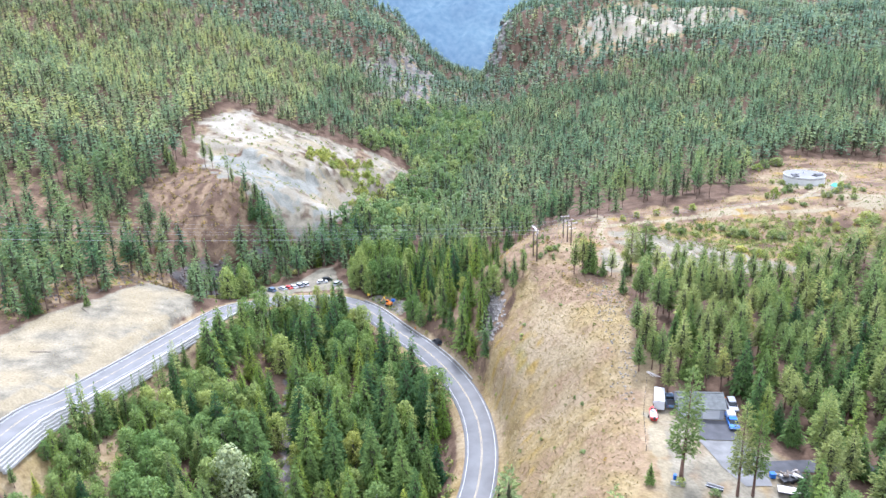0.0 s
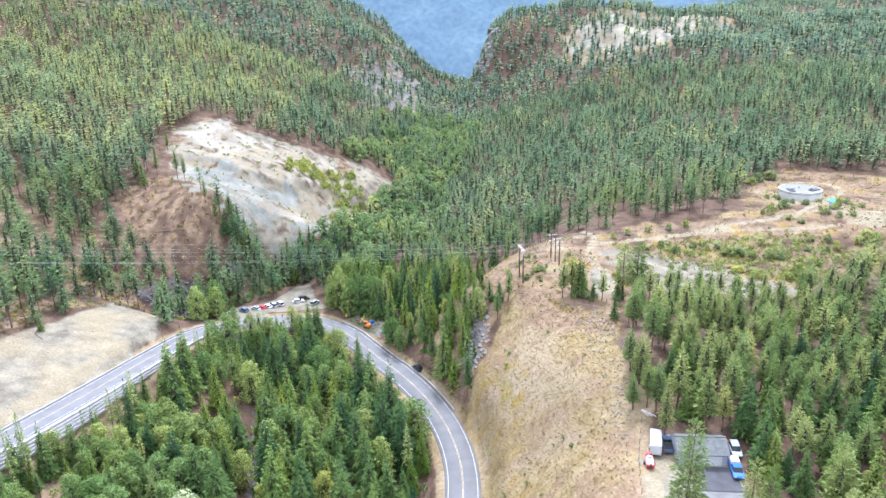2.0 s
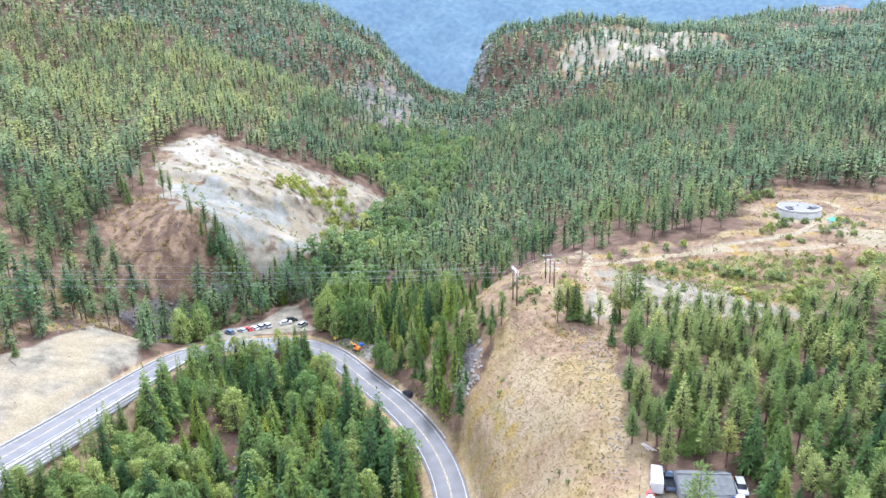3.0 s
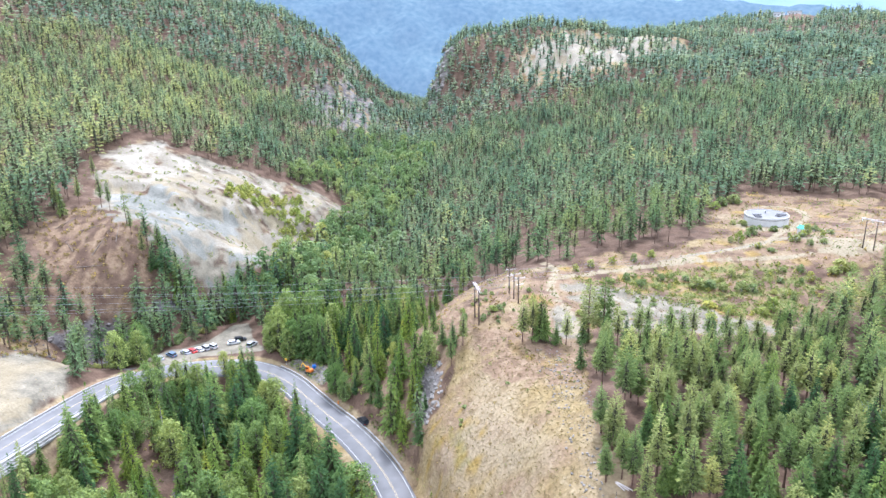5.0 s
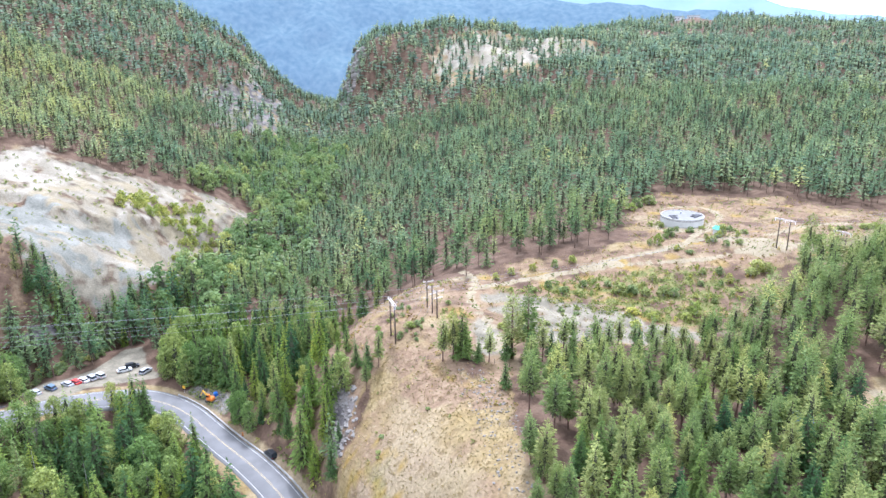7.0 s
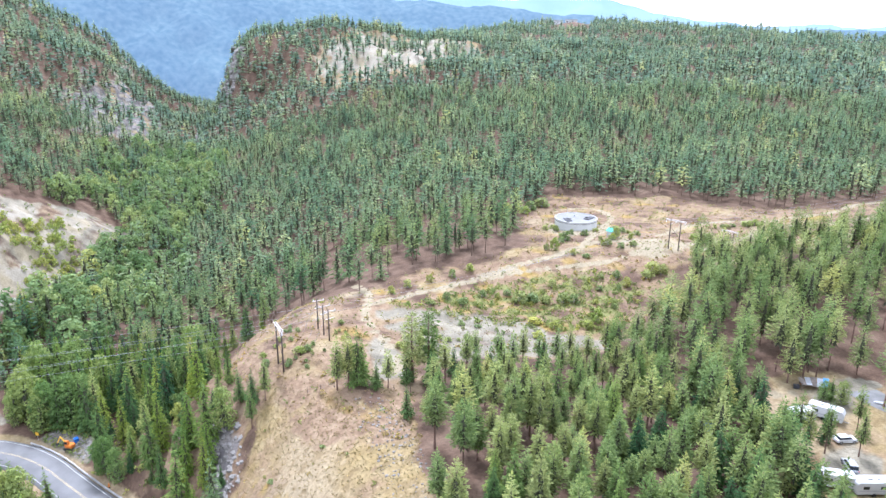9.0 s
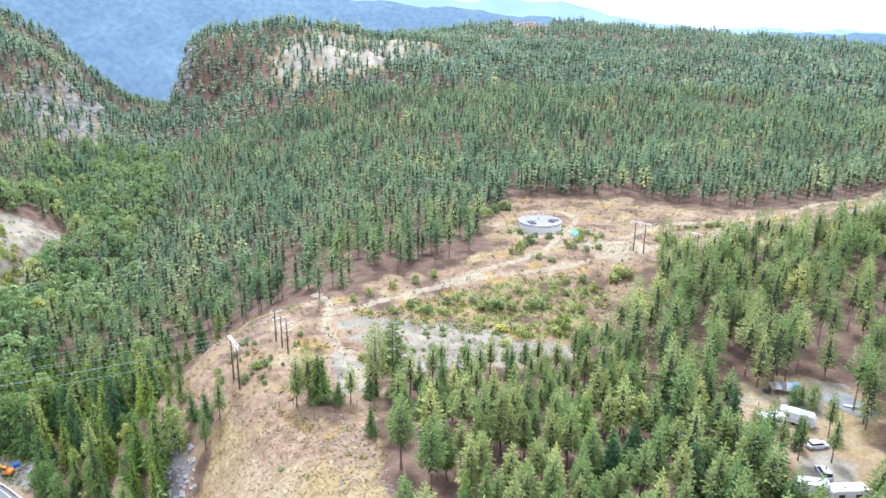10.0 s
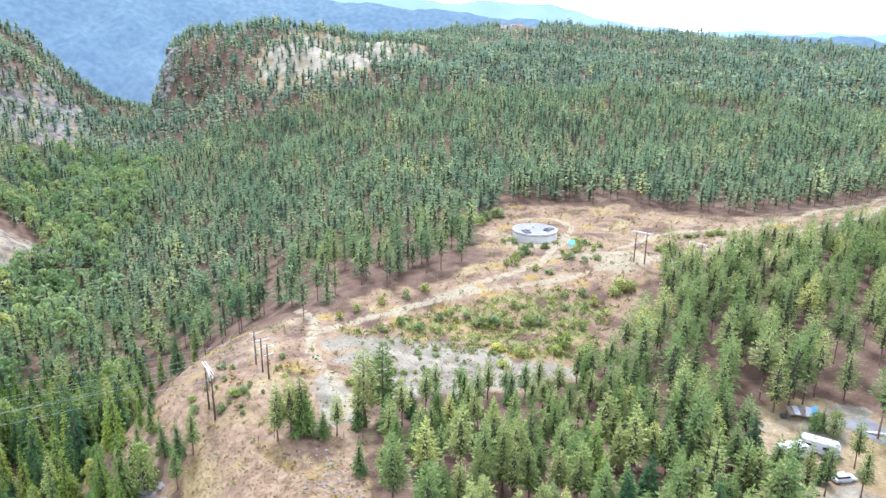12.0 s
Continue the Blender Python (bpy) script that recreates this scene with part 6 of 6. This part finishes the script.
gable_house("cabin", 105.2, 158.2, -25, 3.4, 3.0, 2.2, 1.0, "small cedar cabin with blue-grey metal roof", CEDAR_BOARD, SLATE_PAINT, [(0, 0.8, 1.8, GREY_PAINT)], [(1.1, 0.6, 0.6, 1.1)])

# ---- the house on the far ridge ----
for k, (hx, hy, w) in enumerate(((676, 1262, 34), (706, 1250, 22))):
    gable_house("far_house", hx, hy, -28, w, 11, 4.5, 2.5, "long pale house on the far wooded ridge", WHITE_PAINT, SHINGLE, [], [(-w / 2 + 4 + i * 5, 2.4, 1.8, 1.4) for i in range(int(w / 5) - 1)])


# ---- single trees that stand out ----
YARD_TREES = [('big_pine', 39.3, 101.6, 23, 0, 0.85), ('big_pine', 48.0, 98.3, 19, 0, 0.75), ('big_pine', 50.6, 98.2, 17.5, 0, 0.8), ('pine', 45.3, 129.4, 15, 0, 0.9), ('pine', 44.5, 138.5, 11, 2, 1.0), ('fir', 33.5, 100.5, 5, 0, 1.2), ('leaf', 44.5, 146, 7, 1, 1.1), ('leaf', 46.5, 143, 6, 2, 1.2)]
ROADSIDE_TREES = [('thin', -86.0, 135.0, 17, 0, 1.0), ('thin', -86.4, 139.4, 18, 0, 1.1), ('thin', -84.6, 137.6, 15, 0, 0.9), ('thin', -84.2, 142.1, 14, 0, 0.9), ('silver', -53.5, 135.5, 19, 0, 1.0), ('fir', -70.5, 211, 20, 1, 1.0), ('thin', -78, 172, 17, 0, 1.0), ('fir', -76, 165, 19, 2, 0.9), ('thin', -77, 193, 14, 0, 1.0), ('fir', -127.4, 190.9, 15, 1, 1.0), ('fir', -125.9, 192.5, 9, 2, 1.1), ('thin', -131, 188.8, 11, 0, 1.0), ('fir', -117.2, 204, 6, 0, 1.2)]
CAMP_TREES = [('pine', 119, 147, 13, 1, 0.9), ('pine', 123, 146, 12, 2, 0.9), ('fir', 126, 149, 9, 1, 1.0), ('pine', 128.5, 143, 12, 0, 0.9), ('pine', 121, 151, 12, 3, 0.9), ('leaf', 141, 158, 6, 1, 1.2), ('leaf', 138.5, 160.5, 5, 2, 1.2), ('fir', 140, 160, 6, 0, 1.1), ('pine', 135, 149, 11, 2, 1.0)]
RIM_TREES = [('pine', 37.0, 194.8, 13, 1, 1.15), ('pine', 39.4, 194.0, 13.5, 2, 1.05), ('fir', 41.5, 194.6, 14.5, 3, 1.05), ('pine', 40.3, 195.6, 12, 0, 1.1), ('fir', 42.6, 195.2, 12, 1, 1.0), ('fir', 45.2, 192.6, 6.5, 0, 1.4), ('pine', 47.6, 192.2, 9.5, 3, 1.25), ('big_pine', 54.1, 194.9, 17.5, 0, 1.2), ('fir', 52.6, 194.2, 9, 1, 1.2), ('big_pine', 58.5, 196.5, 18, 0, 1.1), ('fir', 58.9, 195.0, 10, 2, 1.2), ('fir', 47.5, 178.0, 7.5, 1, 1.2)]
BANK_TREES = [('fir', 17.5, 208.5, 9, 1, 1.1), ('fir', 20, 205, 9, 3, 1.1), ('pine', 22.5, 203, 11, 1, 1.0), ('pine', 19, 199, 10, 0, 1.0), ('fir', 13, 214, 9, 2, 1.1), ('cedar', 8.5, 196, 15, 1, 0.9), ('cedar', 4.8, 203, 14, 0, 0.9), ('fir', 16, 228, 6, 0, 1.2)]
QUARRY_TREES = [('pine', -115.4, 324.5, 17, 0, 0.7), ('pine', -110.7, 320.6, 13, 2, 0.7), ('thin', -98.7, 304.3, 15, 0, 1.0), ('pine', -96, 300.4, 13, 1, 0.7), ('thin', -90.5, 300, 14, 0, 1.0), ('fir', -85.5, 298.5, 17, 1, 0.8), ('fir', -81.5, 303, 15, 2, 0.8), ('pine', -125.3, 327, 12, 3, 0.8), ('pine', -130.6, 319, 14, 0, 1.0), ('fir', -127, 315, 13, 1, 1.0), ('pine', -132.3, 361.8, 11, 2, 0.8), ('fir', -66, 311, 13, 0, 0.9), ('pine', -60, 312, 14, 1, 0.9), ('fir', -56, 311, 12, 2, 0.9), ('fir', -50, 313, 11, 3, 0.9)]
SINGLE = YARD_TREES + ROADSIDE_TREES + CAMP_TREES + RIM_TREES + BANK_TREES + QUARRY_TREES
edge_rng = random.Random(12)
for k in range(25):
    ty = 126 + 4 * k + edge_rng.uniform(-1.5, 1.5)
    kind = edge_rng.choice(("thin", "fir", "thin", "pine", "leaf", "fir"))
    SINGLE.append((kind, float(np.interp(ty, [126, 147, 169, 203, 225], [-97, -94.5, -90.5, -85, -80.5])) + edge_rng.uniform(8.6, 12.5), ty, edge_rng.uniform(9, 16) * (0.6 if kind == "leaf" else 1), 0 if kind == "thin" else edge_rng.randint(0, 2), edge_rng.uniform(0.85, 1.05)))
for kind, tx, ty, th, tv, tw in SINGLE:
    plant(kind, tx, ty, th, tv, tw)


# ---- bushes and grass ----
def bush(x, y, r, tall, variant, label):
    t = thing("bush", x, y, label, "bush", "bushes in the clearing")
    key = ("bush", variant)
    if key not in FIRST:
        rng = np.random.RandomState(300 + variant)
        q, limbs = leafy(rng, 2.0, 1.0, 0.05, 14, 26, 0.24)
        FIRST[key] = (stem_mesh("stem", rng, 1.6, 0.05, [(0.1, c) for h, c in limbs], GREY_BARK, 0.1, 5), crown_mesh("crown", q, LIME_BUSH if variant > 3 else BUSH))
    for nm, data in zip(("stem", "crown"), FIRST[key]):
        ob = new(nm, data)
        ob.parent = t
    t.matrix_world = t.matrix_world @ Matrix.Diagonal((r, r, tall / 2, 1))


LIME_BUSH = foliage("lime_leaves", (0.22, 0.27, 0.07), (0.36, 0.38, 0.11), 0.4)
BUSH = foliage("bush_leaves", (0.15, 0.20, 0.085), (0.33, 0.36, 0.14), 0.4)
rb = np.random.RandomState(41)
for outline, n, size, lab in (([(70, 238), (100, 244), (128, 240), (136, 222), (112, 214), (95, 224)], 16, 1.7, "rounded green bush on the gravel bank"),
                              ([(24, 210), (30, 232), (48, 236), (46, 206), (34, 200)], 22, 1.0, "small green bush on dry grass"),
                              ([(60, 212), (70, 230), (92, 216), (86, 206)], 22, 1.1, "small green bush on the gravel flat"),
                              ([(126, 250), (140, 285), (146, 300), (166, 305), (164, 262), (150, 248)], 34, 1.7, "leafy bush around the water tank"),
                              ([(170, 232), (180, 262), (230, 266), (230, 236)], 22, 1.5, "leafy bush on the dry terrace"),
                              ([(13, 130), (12, 175), (30, 190), (34, 140), (27, 110)], 9, 0.8, "small shrub on the dry grass slope"),
                              ([(-98, 238), (-108, 248), (-92, 258), (-86, 248)], 16, 1.6, "green bush beside the creek"),
                              ([(-84, 262), (-72, 272), (-62, 280), (-68, 290), (-86, 272)], 30, 1.8, "green bush behind the parked cars"),
                              ([(36, 90), (34, 104), (48, 96), (46, 86)], 8, 1.1, "green bush in the yard")):
    for x, y in zip(*within(outline, n, int(outline[0][0]) % 90 + 200)):
        bush(x, y, size * rb.uniform(0.5, 1.2), size * rb.uniform(0.7, 1.5), rb.randint(4) + 4 * ("yellow" in lab), lab)


GRAVEL_BANK_BUSHES = [(99.9, 233.4, 3.1, 3.4, 0), (103, 231.5, 2.6, 3.0, 1), (106.1, 228.8, 2.2, 3.0, 2), (111, 227, 2.4, 3.4, 3), (114, 226, 2.2, 2.8, 0), (145.3, 232.2, 3.2, 4.2, 1), (142, 230, 2.4, 3.0, 2), (147.5, 230.5, 2.6, 3.6, 3), (133.4, 228.3, 1.5, 3.2, 0), (133.2, 233.5, 1.6, 3.0, 2), (112.8, 237.5, 1.9, 2.8, 1), (96.9, 218.4, 2.6, 1.8, 4), (100.8, 214, 2.0, 2.4, 5), (93.6, 209.7, 1.8, 2.0, 6), (113.1, 212.4, 2.2, 4.2, 7), (109.5, 211, 2.0, 2.2, 4)]
TANK_BUSHES = [(153.4, 264.4, 1.6, 4.2, 1), (156.7, 260.4, 1.2, 2.2, 4), (151, 262.8, 1.4, 2.4, 6), (126.5, 261.2, 1.9, 4.6, 5), (124, 262, 1.4, 2.6, 2), (136.7, 270.9, 2.2, 3.6, 0), (133, 268, 1.6, 2.2, 3), (137.7, 288.2, 1.6, 2.0, 1), (158.8, 330.4, 4.2, 4.4, 1), (151.5, 327, 3.6, 4.0, 0), (146, 322, 3.0, 3.2, 6), (141, 330, 3.4, 3.6, 2), (144.3, 258.7, 1.0, 2.4, 6)]
TRACK_BUSHES = [(178.1, 252.9, 2.2, 2.2, 4), (182, 252, 2.4, 2.0, 0), (215.8, 263.4, 3.0, 2.2, 5), (210, 262, 2.4, 1.8, 4), (64.3, 247, 1.4, 2.4, 4), (70, 249, 1.6, 2.6, 1), (78, 251.5, 1.5, 2.4, 5), (86, 253, 1.6, 2.8, 0), (93, 255.5, 1.8, 2.6, 4)]
KNOB_BUSHES = [(32.1, 213.5, 1.9, 1.6, 4), (34, 213.5, 1.3, 1.7, 1), (24.1, 213.9, 1.4, 1.8, 0), (24.1, 219.5, 1.3, 1.3, 4), (27.2, 220.9, 0.9, 1.1, 2), (56.6, 212.7, 1.6, 1.6, 4), (58, 209, 1.0, 1.3, 5), (63.4, 209.5, 1.5, 2.4, 6), (66.5, 237.5, 1.0, 1.2, 4)]
for x, y, r, tall, v in GRAVEL_BANK_BUSHES + TANK_BUSHES + TRACK_BUSHES + KNOB_BUSHES:
    bush(x, y, r, tall, v, "yellow-green leafy bush on the dry clearing" if v > 3 else "rounded green bush on the dry clearing")


def grass(name, label, outline, n, size, seed, material):
    px, py = within(outline, n, seed)
    r = np.random.RandomState(seed)
    pz = land(px, py)
    at = np.repeat(np.stack([px, py, pz], 1), 3, 0)
    d = r.normal(0, 0.55, (len(at), 3))
    d[:, 2] = 0.45
    s = size * r.uniform(0.5, 1.3, len(at))
    me = crown_mesh(name, kites(at, d, s, s * 0.22, 0, r, 0.0), material)
    put_attribute(me, "tint", np.repeat(r.uniform(0, 1, len(px)), 12))
    return tagged(new(name, me), label, "grass", kind="stuff")


grass("dry_grass", "tufts of straw-coloured dry grass on the slope", SLOPE, 5200, 0.36, 81, TUFT)
grass("dry_grass", "dry grass tufts on the terrace", CLEARING, 7000, 0.4, 82, TUFT)
grass("weeds", "low green weeds and grass in the clearing", CLEARING, 1800, 0.55, 83, SHRUB)
grass("dry_grass", "dry grass tufts on the cut field", FIELD, 500, 0.3, 84, TUFT)
grass("weeds", "green weeds on the bank of the gravel flat", [(62, 238), (95, 246), (130, 242), (140, 225), (118, 206), (98, 212)], 800, 0.7, 85, SHRUB)


def scrub(name, label, outline, n, size, seed, material):
    """Low sprawling shrubs: small leaf clumps pressed to the ground, joined."""
    r = np.random.RandomState(seed)
    px, py = within(outline, n, seed)
    clear = nearest(ROAD_LINE, px, py)[0] > 5.4 + size * 0.6
    px, py = px[clear], py[clear]
    pz = land(px, py)
    shape = leafy(r, 1.0, 0.75, 0.0, 4, 7, 0.34)[0] if size < 2.3 else leafy(r, 1.0, 0.5, 0.0, 11, 15, 0.15)[0]
    k = size * r.uniform(0.4, 1.3, len(px)) ** 1.5
    a = r.uniform(0, 6.28, len(px))
    c, s = np.cos(a)[:, None], np.sin(a)[:, None]
    v = shape.reshape(-1, 3)
    q = np.stack([(v[:, 0] * c - v[:, 1] * s) * k[:, None] + px[:, None], (v[:, 0] * s + v[:, 1] * c) * k[:, None] + py[:, None], v[None, :, 2] * k[:, None] * 0.8 + pz[:, None] - 0.05], -1)
    me = crown_mesh(name, q.reshape(-1, 4, 3), material)
    put_attribute(me, "tint", np.repeat(r.uniform(0, 1, len(px)), len(v)))
    return tagged(new(name, me), label, "shrubs", kind="stuff")


OCHRE_SCRUB = foliage("ochre_shrub", (0.16, 0.10, 0.05), (0.36, 0.28, 0.09), 0.25, per="tint")
scrub("low_scrub", "low brown and ochre scrub dotted over the dry clearing", CLEARING, 700, 0.9, 91, OCHRE_SCRUB)
scrub("low_scrub", "low green scrub dotted over the dry clearing", CLEARING, 420, 0.9, 92, SHRUB)
scrub("low_scrub", "sparse ochre scrub on the dry grass slope", SLOPE, 160, 0.5, 93, OCHRE_SCRUB)
scrub("low_scrub", "sparse green scrub on the dry grass slope", SLOPE, 40, 0.6, 94, SHRUB)
scrub("low_scrub", "green and ochre scrub on the gravel bank", [(62, 238), (95, 246), (130, 242), (140, 225), (118, 206), (98, 212)], 420, 1.3, 95, SHRUB)
scrub("low_scrub", "thin scrub on the pale quarry slope", QUARRY, 420, 1.2, 96, SHRUB)
scrub("low_scrub", "dry scrub on the stony slope above the field", [(-104, 245), (-118, 222), (-130, 165), (-165, 180), (-160, 250), (-118, 268)], 330, 1.2, 97, OCHRE_SCRUB)
scrub("low_scrub", "green scrub on the stony slope above the field", [(-104, 245), (-118, 222), (-130, 165), (-165, 180), (-160, 250), (-118, 268)], 160, 1.4, 98, SHRUB)
scrub("low_scrub", "green scrub along the edges of the road", [(-34, 252), (-20, 250), (-2, 215), (10, 190), (14, 160), (12, 140), (9, 150), (9, 172), (0, 194), (-14, 216), (-28, 240)], 420, 1.3, 99, SHRUB)
scrub("undergrowth", "green and brown undergrowth on the floor of the wood", [(-88, 110), (-75, 225), (-45, 243), (-8, 196), (2, 160), (-8, 100)], 900, 1.6, 100, SHRUB)
LIME_SCRUB = foliage("lime_scrub", (0.24, 0.28, 0.07), (0.42, 0.42, 0.12), 0.35, per="tint")
scrub("saplings", "yellow-green saplings and bushes on the pale quarry slope", [(-80, 374), (-78, 398), (-72, 414), (-58, 418), (-52, 434), (-42, 418), (-38, 404), (-46, 388), (-56, 378), (-62, 388), (-72, 376)], 130, 4.0, 101, LIME_SCRUB)
scrub("saplings", "low yellow bushes at the foot of the quarry", [(-58, 376), (-46, 396), (-36, 402), (-40, 372), (-52, 360)], 90, 2.4, 102, LIME_SCRUB)
scrub("low_scrub", "dark low bushes on bare pale ground", [(-132, 405), (-125, 345), (-92, 320), (-60, 365), (-20, 438), (-40, 445), (-100, 412)], 60, 1.7, 103, SHRUB)
scrub("dead_brush", "grey-brown dead brush on the cleared slope", BURN, 260, 1.1, 104, OCHRE_SCRUB)
